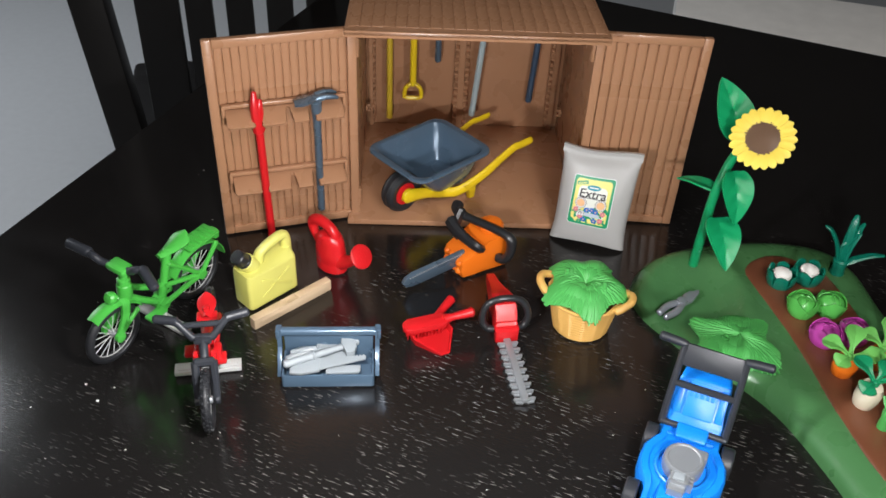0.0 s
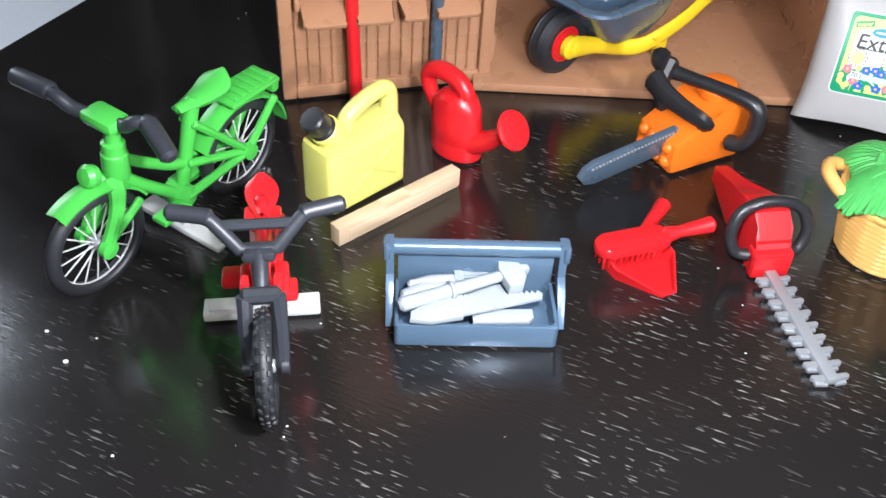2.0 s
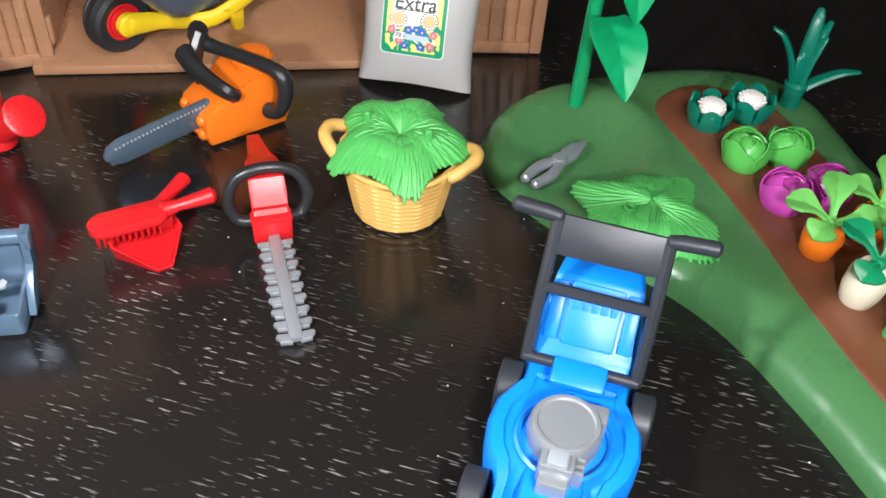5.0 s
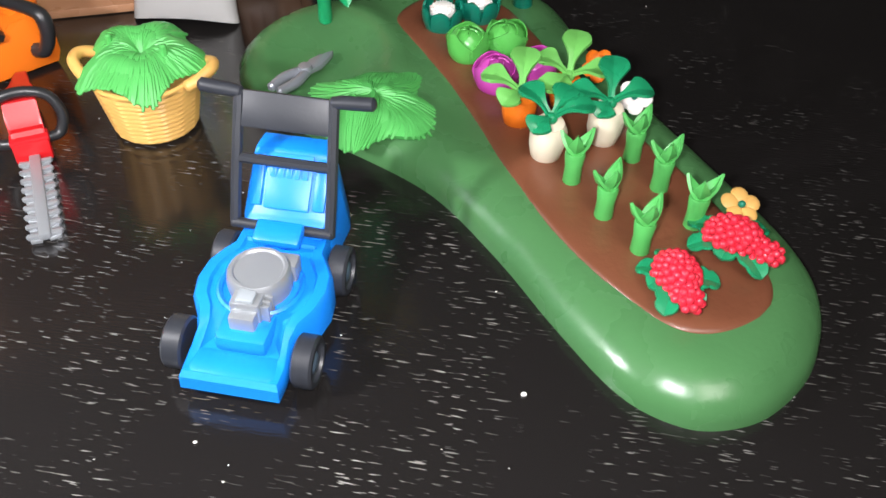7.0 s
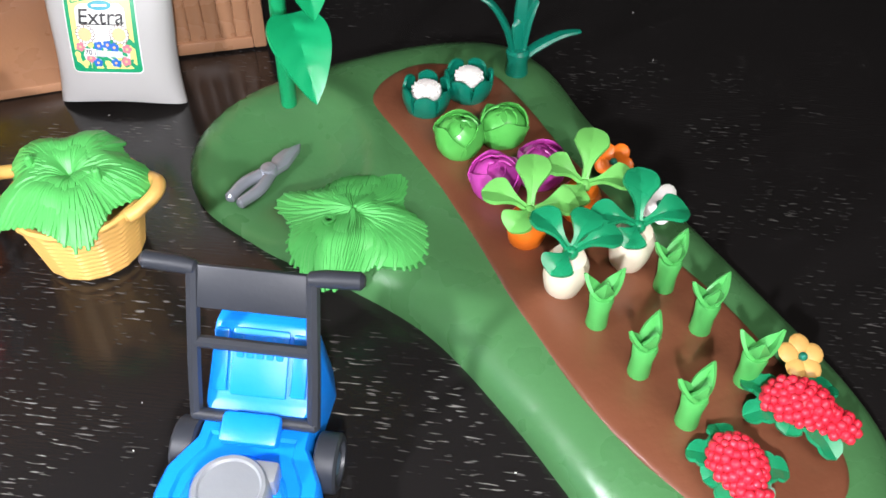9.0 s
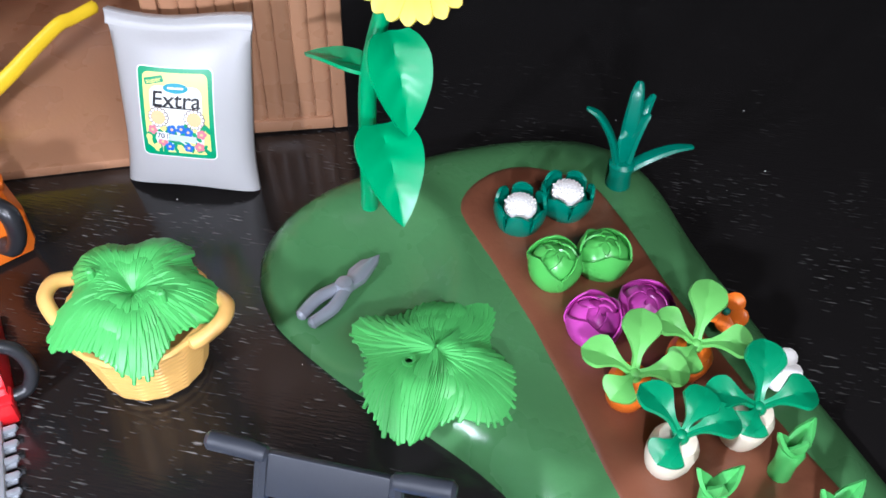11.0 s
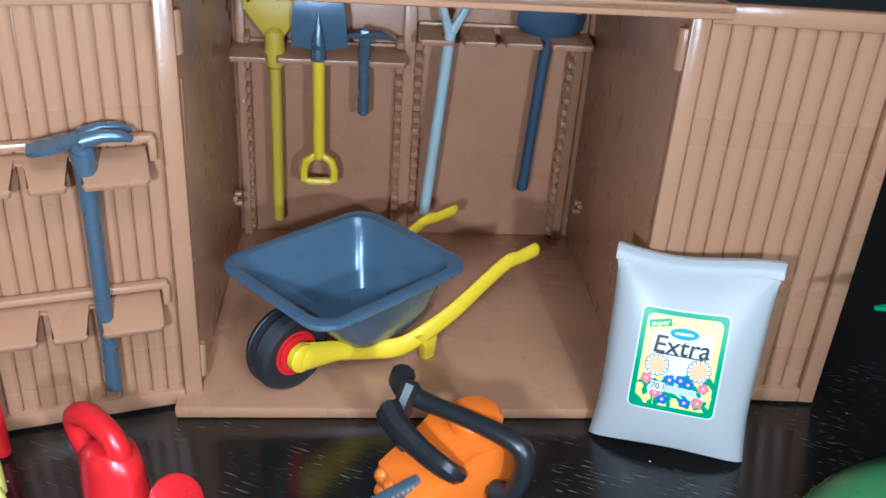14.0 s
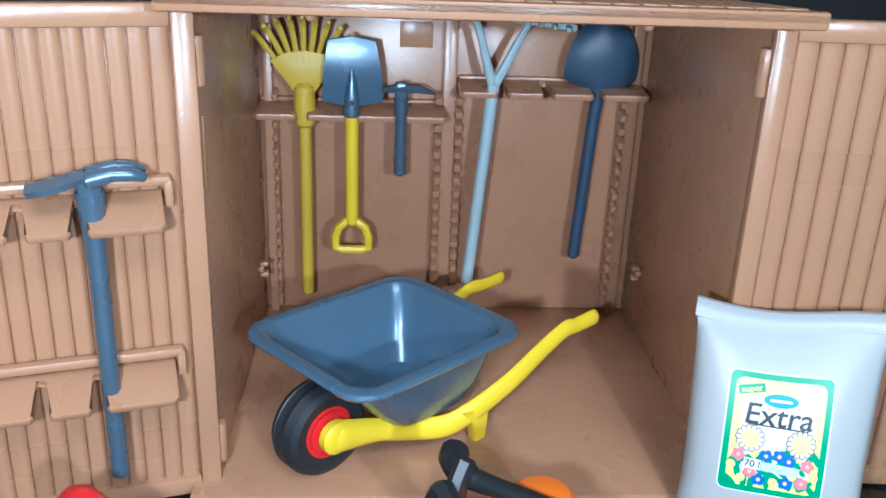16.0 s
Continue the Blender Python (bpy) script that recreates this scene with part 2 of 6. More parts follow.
def lathe(bm, prof, seg=24, m=None, wob=None, hoop=False):
    """A turned solid from (radius, height) pairs; wob(angle, i) scales a radius; a hoop stays open in the middle."""
    rings = []
    for i, (r, z) in enumerate(prof):
        ring = []
        for k in range(seg):
            a = 2 * math.pi * k / seg
            q = max(r, 0.004) * (wob(a, i) if wob else 1)
            c = V((q * math.cos(a), q * math.sin(a), z))
            ring.append(bm.verts.new(m @ c if m is not None else c))
        rings.append(ring)
    for a, b in zip(rings, rings[1:] + rings[:1] if hoop else rings[1:]):
        for k in range(seg):
            bm.faces.new((a[k], a[(k + 1) % seg], b[(k + 1) % seg], b[k]))
    if not hoop:
        bm.faces.new(rings[0][::-1])
        bm.faces.new(rings[-1])
    return bm


def ball(bm, c, r, s=(1, 1, 1), u=12, v=8, m=None):
    mm = Matrix.Translation(c) @ Matrix.Diagonal((r * s[0], r * s[1], r * s[2], 1))
    bmesh.ops.create_uvsphere(bm, u_segments=u, v_segments=v, radius=1, matrix=mm if m is None else m @ mm)
    return bm


def sheet(bm, fn, nu, nv, th):
    """A shell th thick over fn(u, v), u and v from 0 to 1."""
    top = [[V(fn(i / nu, j / nv)) for j in range(nv + 1)] for i in range(nu + 1)]
    lo = [[None] * (nv + 1) for _ in range(nu + 1)]
    for i in range(nu + 1):
        for j in range(nv + 1):
            du = top[min(i + 1, nu)][j] - top[max(i - 1, 0)][j]
            dv = top[i][min(j + 1, nv)] - top[i][max(j - 1, 0)]
            nn = du.cross(dv)
            if nn.length < 1e-9:
                nn = V((0, 0, 1))
            lo[i][j] = bm.verts.new(top[i][j] - nn.normalized() * th)
    hi = [[bm.verts.new(c) for c in row] for row in top]

    def quad(*vs):
        try:
            bm.faces.new(vs)
        except ValueError:
            pass

    for i in range(nu):
        for j in range(nv):
            quad(hi[i][j], hi[i + 1][j], hi[i + 1][j + 1], hi[i][j + 1])
            quad(lo[i][j], lo[i][j + 1], lo[i + 1][j + 1], lo[i + 1][j])
    for i in range(nu):
        quad(hi[i][0], lo[i][0], lo[i + 1][0], hi[i + 1][0])
        quad(hi[i][nv], hi[i + 1][nv], lo[i + 1][nv], lo[i][nv])
    for j in range(nv):
        quad(hi[0][j], hi[0][j + 1], lo[0][j + 1], lo[0][j])
        quad(hi[nu][j], lo[nu][j], lo[nu][j + 1], hi[nu][j + 1])
    return bm


def rrect(w, h, r, n=4, cx=0.0, cy=0.0):
    out = []
    for sx, sy, a0 in ((1, 1, 0), (-1, 1, 90), (-1, -1, 180), (1, -1, 270)):
        for k in range(n + 1):
            a = radians(a0 + 90 * k / n)
            out.append((cx + sx * (w / 2 - r) + r * math.cos(a), cy + sy * (h / 2 - r) + r * math.sin(a)))
    return out


def loft(bm, loops, cap=True):
    """Skins loops of equal length."""
    rings = [[bm.verts.new(c) for c in lp] for lp in loops]
    n = len(rings[0])
    for a, b in zip(rings, rings[1:]):
        for k in range(n):
            bm.faces.new((a[k], a[(k + 1) % n], b[(k + 1) % n], b[k]))
    if cap:
        bm.faces.new(rings[0][::-1])
        bm.faces.new(rings[-1])
    return bm


def leaf(bm, base, tip, width, bend=0.15, fold=0.12, th=0.07, shape=None, up=(0, 0, 1), veins=0.0, nu=14, nv=8):
    """A pointed leaf from base to tip, arched by bend and creased along its midrib by fold."""
    base, tip = V(base), V(tip)
    d = tip - base
    side = d.cross(V(up)).normalized()
    nor = side.cross(d).normalized()
    shape = shape or (lambda t: math.sin(math.pi * t**0.8) ** 0.8)

    def fn(u, v):
        w = (v - 0.5) * 2
        h = shape(u) * width / 2
        ripple = veins * math.sin(u * 22 - abs(w) * 5) * (1 - abs(w)) * shape(u)
        return base + d * u + side * w * max(h, 0.02) + nor * (bend * d.length * math.sin(math.pi * u) + fold * h * abs(w) * 2 + ripple)

    return sheet(bm, fn, nu, nv, th)

# ---- setting: table, floor, walls ----


def setting():
    bm = B()
    box(bm, (0, 0, -1.6), (110, 150, 3.2), 0.25)
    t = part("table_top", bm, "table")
    t.matrix_basis = pose(0.2275, -0.075, 0, 0, 0, -15)
    tagged(t, "black-brown stained wooden table top with open grain", "table", kind="structure")
    for name, c, s in (("floor", (60, 60, -76), (520, 560, 2)), ("ceiling", (60, 60, 171), (520, 560, 2)), ("wall_north", (60, 341, 47), (520, 2, 244)),
                       ("wall_south", (60, -221, 47), (520, 2, 244)), ("wall_west", (-201, 60, 47), (2, 560, 244)), ("wall_east", (321, 60, 47), (2, 560, 244))):
        tagged(part(name, box(B(), c, s, 0), "floorpale" if name == "floor" else "wall"), ("pale grey smooth " if name == "floor" else "dim taupe painted ") + name.split("_")[0] + " of the room", name.split("_")[0], kind="structure")


setting()


def chair():
    t = thing("slatted_chair", -23.1, 72.4, -75, 17.7, "black-brown wooden chair with a slatted back beside the table", "chair")
    for x in (-9.6, 20.0):
        part("back_post", box(B(), (x, 0, 46), (2.9, 3.2, 92), 0.3, rot(0, -5 if x < 0 else 3, 0, (0, 0, 60)) @ Matrix.Translation((0, 0, -60))), "dark", t)
    for k in range(8):
        part("slat", box(B(), (-5.4 + 3.42 * k, 0.2, 75), (3.6 if k == 0 else 2.3, 1.4, 32), 0.2), "dark", t)
    part("top_rail", box(B(), (5.2, 0, 93), (30, 2.6, 6), 0.4), "dark", t)
    part("low_rail", box(B(), (5.2, 0, 57), (28, 2.6, 5), 0.4), "dark", t)
    part("seat", box(B(), (5.2, 20, 45), (40, 40, 4), 0.8), "dark", t)
    for x in (-11, 21):
        part("front_leg", box(B(), (x, 37, 22), (3.4, 3.4, 43), 0.3), "dark", t)


def ledge():
    t = thing("white_sideboard", 45, 79, -75, -7, "white low sideboard standing behind the table", "sideboard")
    part("carcass", box(B(), (0, 6, 33), (56, 13, 66), 0.3), "bag", t)
    part("worktop", box(B(), (0, 4, 68), (58, 16, 3), 0.4), "snow", t)


chair()
ledge()

# ---- the garden shed ----
SHED, WIDE, DEEP = (-4.85, 40.05, 0.0, 8.4), 0.984, 1.06
HINGE_L, OUT_L = V((-4.47, 40.95)), V((-11.06, 37.96))
HINGE_R, OUT_R = V((6.97, 42.95)), V((12.55, 43.42))


def plank_panel(parent, w, h, n, back=False):
    """Ribbed boarding in the xz plane, boards as pieces of the parent, facing -y."""
    bw = w / n
    me = None
    for i in range(n):
        if me is None:
            bm = prism(B(), [(-bw / 2 + 0.01, -0.08), (-bw / 2 + 0.01, 0.03), (-bw / 2 + 0.05, 0.075), (-bw * 0.12, 0.085), (bw * 0.1, 0.11), (bw * 0.3, 0.085), (bw / 2 - 0.05, 0.07), (bw / 2 - 0.01, 0.03), (bw / 2 - 0.01, -0.08)], -h / 2, h / 2, Matrix.Diagonal((1, -1, 1, 1)), 0)
            ob = part("board", bm, "tan", parent)
            me = ob.data
        else:
            ob = new("board", me)
            ob.parent = parent
        ob.location = (((i + 0.5) * bw) * CM, 0, 0)
        yield ob


def slotted_plate(bm, w, depth, slots, th, m, sw=0.15):
    """A shelf plate with open slots along its front edge, in x and -y."""
    edge = [(0, 0), (w, 0), (w, -depth + 0.1), (w - 0.1, -depth)]
    for s in sorted(slots, reverse=True):
        edge += [(s + sw + 0.06, -depth), (s + sw, -depth + 0.07), (s + sw, -depth * 0.24), (s + sw * 0.6, -depth * 0.16), (s - sw * 0.8, -depth * 0.12), (s - sw, -depth * 0.24), (s - sw, -depth + 0.07), (s - sw - 0.06, -depth)]
    edge += [(0.1, -depth), (0, -depth + 0.1)]
    return prism(bm, edge, -th / 2, th / 2, m, bev=0.05)


def shed_door(shed_ob, hinge, out, n, racks, mirrored, name):
    d = out - hinge
    w = d.length
    door = new("door")
    door.parent = shed_ob
    inv = pose(SHED[0] * CM, SHED[1] * CM, 0, 0, 0, SHED[3]).inverted()
    if mirrored:
        door.matrix_basis = inv @ pose(out.x * CM, out.y * CM, 0, 0, 0, math.degrees(math.atan2(-d.y, -d.x)))
    else:
        door.matrix_basis = inv @ pose(hinge.x * CM, hinge.y * CM, 0, 0, 0, math.degrees(math.atan2(d.y, d.x)))
    door["label"] = name
    part("door_panel", box(B(), (w / 2, 0.22, 5.6), (w - 0.1, 0.16, 10.9), 0.03), "tan", door)
    bm = B()
    for c, s in (((0.24, 0.05, 5.6), (0.46, 0.34, 11.1)), ((w - 0.24, 0.05, 5.6), (0.46, 0.34, 11.1)), ((w / 2, 0.052, 0.28), (w - 0.92, 0.33, 0.46)), ((w / 2, 0.052, 10.92), (w - 0.92, 0.33, 0.46))):
        box(bm, c, s, 0.07)
    part("door_frame", bm, "tan", door)
    for ob in plank_panel(door, w - 1.0, 10.2, n):
        ob.location.x += 0.5 * CM
        ob.location.y, ob.location.z = 0.09 * CM, 5.6 * CM
    for z in racks:
        bm = B()
        box(bm, (w / 2 - 0.05, -0.2, z + 0.72), (w - 1.2, 0.3, 0.22), 0.09)
        box(bm, (0.62, -0.2, z + 0.45), (0.2, 0.3, 0.6), 0.08)
        box(bm, (w - 0.72, -0.2, z + 0.45), (0.2, 0.3, 0.6), 0.08)
        slotted_plate(bm, w - 1.55, 1.15, (1.5, 3.0, 4.1), 0.2, rot(24, 0, 0, (0.7, -0.05, z + 0.42)))
        part("tool_rack", bm, "tan", door)
    for z in (1.2, 10.0):
        part("hinge", lathe(B(), ((0.16, z - 0.5), (0.18, z - 0.45), (0.18, z + 0.45), (0.16, z + 0.5)), 12, rot(at=(w if mirrored else 0, 0.2, 0))), "tan", door)


def shed():
    s = thing("garden_shed", *SHED, "tan-brown plastic toy garden shed with both doors standing open", "shed")
    W, D = 13.0, 10.2
    part("floor_plate", box(B(), (W / 2 - 0.05, D / 2, 0.18), (W + 0.1, D, 0.34), 0.06), "tan", s)
    bm = B()
    box(bm, (W / 2, 9.78, 5.55), (12.4, 0.24, 10.4), 0.03)
    box(bm, (5.2, 9.64, 9.3), (1.0, 0.05, 0.75), 0.02)
    part("back_wall", bm, "tan", s)
    for x, sg in ((0.32, 1), (12.58, -1)):
        bm = B()
        box(bm, (x, 5.4, 5.65), (0.24, 8.5, 10.6), 0.03)
        box(bm, (x + sg * 0.13, 1.35, 8.0), (0.06, 0.14, 1.6), 0.02)
        for z in (2.4,):
            box(bm, (x + sg * 0.2, 8.1, z), (0.18, 0.42, 0.2), 0.06)
            for dz in (-0.17, 0.17):
                box(bm, (x + sg * 0.3, 8.05, z + dz), (0.26, 0.28, 0.14), 0.05)
        part("side_wall", bm, "tan", s)
    # notched upright strips
    for x, w, sides in ((0.72, 0.5, (1,)), (6.25, 0.75, (-1, 1)), (12.0, 0.66, (-1,))):
        bm = B()
        box(bm, (x, 9.5, 5.1), (w * 0.55, 0.32, 9.6), 0.03)
        for k in range(17):
            z = 0.75 + k * 0.42
            for sx in sides:
                box(bm, (x + sx * w * 0.42, 9.38, z), (w * 0.34, 0.5, 0.25), 0.06, rot(18, 0, 0, (0, 9.38, z)) @ Matrix.Translation((0, -9.38, -z)))
        part("notched_strip", bm, "tan", s)
    for x0, z, slots in ((0.42, 7.1, (1.4, 2.85, 4.32)), (6.48, 7.88, (1.28, 2.65, 4.15))):
        bm = B()
        slotted_plate(bm, 5.7, 1.45, slots, 0.2, rot(6, 0, 0, (x0, 9.66, z + 0.1)))
        box(bm, (x0 + 2.85, 9.56, z + 0.18), (5.6, 0.2, 0.2), 0.05)
        part("tool_rack", bm, "tan", s)
    # a roof that falls a little to the back, ribbed on top
    roof = new("roof")
    roof.parent = s
    roof.matrix_basis = rot(-3.7, 0, 0).copy()
    roof.matrix_basis.translation = V((0.0, -0.25, 11.28)) * CM
    bm = B()
    box(bm, (6.6, 5.6, 0.02), (13.2, 11.2, 0.26), 0.06)
    box(bm, (6.6, 0.13, -0.02), (13.24, 0.26, 0.36), 0.08)
    part("roof_slab", bm, "tan", roof)
    part("lintel", box(B(), (6.6, 0.75, -0.16), (12.6, 0.2, 0.14), 0.04), "tan", roof)
    for x in (2.9, 9.8):
        part("latch_peg", ball(B(), (x, 0.8, -0.22), 0.13), "tan", roof)
    me, n = None, 22
    for i in range(n):
        if me is None:
            ob = part("roof_board", box(B(), (0, 0, 0), (0.55, 10.6, 0.1), 0.04), "tan", roof)
            me = ob.data
        else:
            ob = new("roof_board", me)
            ob.parent = roof
        ob.location = ((0.45 + i * 12.3 / (n - 1)) * CM, 5.85 * CM, 0.135 * CM)
    roof.matrix_basis = roof.matrix_basis @ Matrix.Diagonal((0.967, 1, 1, 1))
    for ob in s.children:
        ob.matrix_basis = Matrix.Diagonal((WIDE, DEEP, 1, 1)) @ ob.matrix_basis
    shed_door(s, HINGE_L, OUT_L, 16, (7.0, 3.15), True, "open tan door with two slotted tool racks inside")
    shed_door(s, HINGE_R, OUT_R, 9, (), False, "open tan door with ribbed boarding")


shed()


def shed_at(u, v):
    """A place on the plan from a place inside the shed."""
    a, u, v = radians(SHED[3]), u * WIDE, v * DEEP
    return SHED[0] + u * math.cos(a) - v * math.sin(a), SHED[1] + u * math.sin(a) + v * math.cos(a)


def hung(name, u, z, label, category, v=8.75, ry=0.0):
    x, y = shed_at(u, v)
    return thing(name, x, y, z, SHED[3], label, category, "tools hanging in the shed", ry=ry)


def tools_in_shed():
    # leaf rake
    t = hung("leaf_rake", 1.88, 1.2, "mustard-yellow plastic leaf rake hanging from the rack in the shed", "rake")
    part("handle", tube(B(), [(0, 0, 0.1), (0, 0, 5.75)], 0.19), "dullyellow", t)
    part("socket", tube(B(), [(0, 0, 5.55), (0, 0, 5.95), (0, 0, 6.65)], [0.3, 0.34, 0.3], 10), "dullyellow", t)
    bm = B()
    prism(bm, [(-0.3, 6.5), (0.3, 6.5), (0.98, 7.4), (0.6, 7.62), (0, 7.72), (-0.6, 7.62), (-0.98, 7.4)], -0.08, 0.08, rot(90, 0, 0), 0.03)
    part("rake_head", bm, "dullyellow", t)
    for k in range(9):
        a = radians(-37 + 74 * k / 8)
        c = V((math.sin(a), 0, math.cos(a)))
        bm = tube(B(), spline([V((0, 0, 6.35)) + c * 1.0, V((0, 0, 6.35)) + c * 1.9, V((0, -0.12, 6.35)) + c * 2.25, V((0, -0.32, 6.35)) + c * 2.32], 4), 0.085, 6)
        part("tine", bm, "dullyellow", t)
    # spade with a yellow D grip
    t = hung("spade", 3.3, 2.8, "spade with a blue-grey blade and yellow D-grip handle", "spade", 8.35)
    bm = B()
    prism(bm, [(-0.86, 4.75), (-0.3, 4.62), (0.3, 4.62), (0.9, 4.75), (0.85, 5.6), (0.7, 6.5), (0, 6.62), (-0.7, 6.5), (-0.82, 5.6)], -0.07, 0.07, rot(90, 0, 0), 0.03)
    part("blade", bm, "grey", t)
    bm = lathe(B(), ((0.2, 4.3), (0.24, 4.35), (0.22, 4.9), (0.12, 5.4), (0.03, 5.75)), 12, rot(at=(0, -0.06, 0)))
    ball(bm, (0, -0.28, 4.75), 0.07)
    part("socket", bm, "gunmetal", t)
    part("shaft", tube(B(), [(0, 0, 1.0), (0, 0, 4.4)], 0.2), "yellow", t)
    part("grip", tube(B(), [(-0.5, 0, 0.2), (-0.5, 0, 0.55), (-0.4, 0, 0.85), (-0.15, 0, 1.05), (0.15, 0, 1.05), (0.4, 0, 0.85), (0.5, 0, 0.55), (0.5, 0, 0.2), (0.3, 0, 0.14), (-0.3, 0, 0.14)], 0.135, 8, closed=True, up=(0, 1, 0)), "yellow", t)
    # hand pick
    t = hung("hand_pick", 4.75, 5.2, "short gunmetal-grey hand pick hanging from the shed rack", "pick", 8.5)
    part("handle", tube(B(), [(0, 0, 0.15), (0, 0, 1.5), (0, 0, 2.4)], [0.19, 0.18, 0.22]), "gunmetal", t)
    bm = B()
    tube(bm, [(-0.95, 0.05, 2.62), (-0.4, 0, 2.68), (0, 0, 2.72), (0.5, 0, 2.72), (0.95, 0.05, 2.58)], [0.05, 0.14, 0.22, 0.2, 0.05], 8, 0.7)
    box(bm, (0, 0, 2.62), (0.36, 0.34, 0.6), 0.08)
    part("pick_head", bm, "gunmetal", t)
    # garden rake, leaning
    t = hung("garden_rake", 6.95, 1.75, "pale blue-grey garden rake leaning in the shed rack", "rake", 8.4, 4.6)
    part("handle", tube(B(), [(0, 0, 0.1), (0, 0, 6.4)], 0.185), "pale", t)
    for sx in (-1, 1):
        part("fork_arm", tube(B(), spline([(0, 0, 6.3), (sx * 0.28, 0, 7.0), (sx * 0.5, 0, 7.6), (sx * 0.78, 0, 8.25)], 5), [0.15, 0.1], 8), "pale", t)
    m = rot(0, 3, 0)
    part("crossbar", box(B(), (0.05, 0, 8.35), (3.4, 0.24, 0.26), 0.1, m), "pale", t)
    for k in range(8):
        part("tooth", tube(B(), [m @ V((-1.35 + k * 0.4, -0.05, 8.35)), m @ V((-1.35 + k * 0.4, -0.35, 8.3))], [0.1, 0.07], 8), "pale", t)
    # shovel
    t = hung("shovel", 10.46, 2.45, "dark slate-blue shovel hanging blade up in the shed", "shovel", 9.0, 3.0)
    part("shaft", tube(B(), [(0, 0, 0.1), (0, 0, 4.6), (0.05, 0, 5.6)], [0.19, 0.19, 0.22]), "navy", t)

    def blade(u, v):
        z = 5.55 + u * 1.95
        w = 1.05 * (1 if u < 0.35 else math.sqrt(max(0.0, 1 - ((u - 0.35) / 0.65) ** 2.2))) * (0.94 + 0.06 * math.cos(u * 2)) * min(1.0, 0.4 + 5 * u)
        x = (v - 0.5) * 2
        return (x * max(w, 0.05), -0.12 + 0.28 * x * x - 0.15 * math.sin(math.pi * u), z + 0.08 * (1 - abs(x)) * (u < 0.05) * -1)

    part("blade", sheet(B(), blade, 12, 12, 0.12), "navy", t)


tools_in_shed()


def door_at(s, o, z=0.0):
    """A place s along the open left door from its free edge, o in front of it."""
    d = (HINGE_L - OUT_L).normalized()
    n = V((d.y, -d.x))
    p = OUT_L + d * s + n * o
    return p.x, p.y, z


def tools_on_door():
    yaw = math.degrees(math.atan2((HINGE_L - OUT_L).y, (HINGE_L - OUT_L).x))
    t = thing("hand_cultivator", *door_at(5.05, 0.65, 1.2), yaw, "gunmetal-grey cultivator with hoe blade and tines, slotted in the door rack", "cultivator", "tools on the shed door")
    t.scale = (0.97, 0.97, 0.97)
    part("handle", tube(B(), [(0, 0, 0.1), (0, 0, 5.2), (0, 0, 5.9), (0, 0, 6.7)], [0.2, 0.2, 0.24, 0.3]), "gunmetal", t)
    bm = B()
    box(bm, (0, 0, 6.88), (0.5, 0.52, 0.46), 0.14)
    part("head_block", bm, "gunmetal", t)
    bm = sheet(B(), lambda u, v: (-0.05 - 1.05 * u, (v - 0.5) * (0.45 + 0.6 * math.sin(math.pi * (0.12 + 0.72 * u))) - 0.05, 7.1 - 0.22 * u - 0.16 * abs(v - 0.35) * 2), 10, 8, 0.13)
    part("hoe_blade", bm, "gunmetal", t)
    for dy in (-0.26, 0.24):
        part("tine", tube(B(), [(0.0, dy * 0.7, 6.98), (0.45, dy, 7.1), (0.8, dy * 1.05, 7.08), (1.05, dy * 1.05, 7.0)], [0.2, 0.15, 0.14, 0.09], 10), "gunmetal", t)
    t = thing("long_handled_lopper", *door_at(2.2, 0.75, 0.0), yaw, "long red plastic garden tool standing in the shed door rack", "garden tool", "tools on the shed door", rx=0)
    part("shaft", tube(B(), [(0.12, -0.15, 0.05), (0.05, 0, 3.5), (0, 0.05, 6.6)], 0.21), "red", t)
    bm = B()
    tube(bm, [(0, 0.05, 6.5), (-0.05, 0.0, 7.1), (-0.12, 0.02, 7.9), (-0.1, 0.05, 8.6)], [0.3, 0.27, 0.22, 0.12], 10, 1.1)
    tube(bm, [(0.0, -0.02, 6.9), (0.1, -0.02, 7.6), (0.14, 0, 8.2)], [0.2, 0.2, 0.12], 8)
    part("blade_head", bm, "red", t)


tools_on_door()


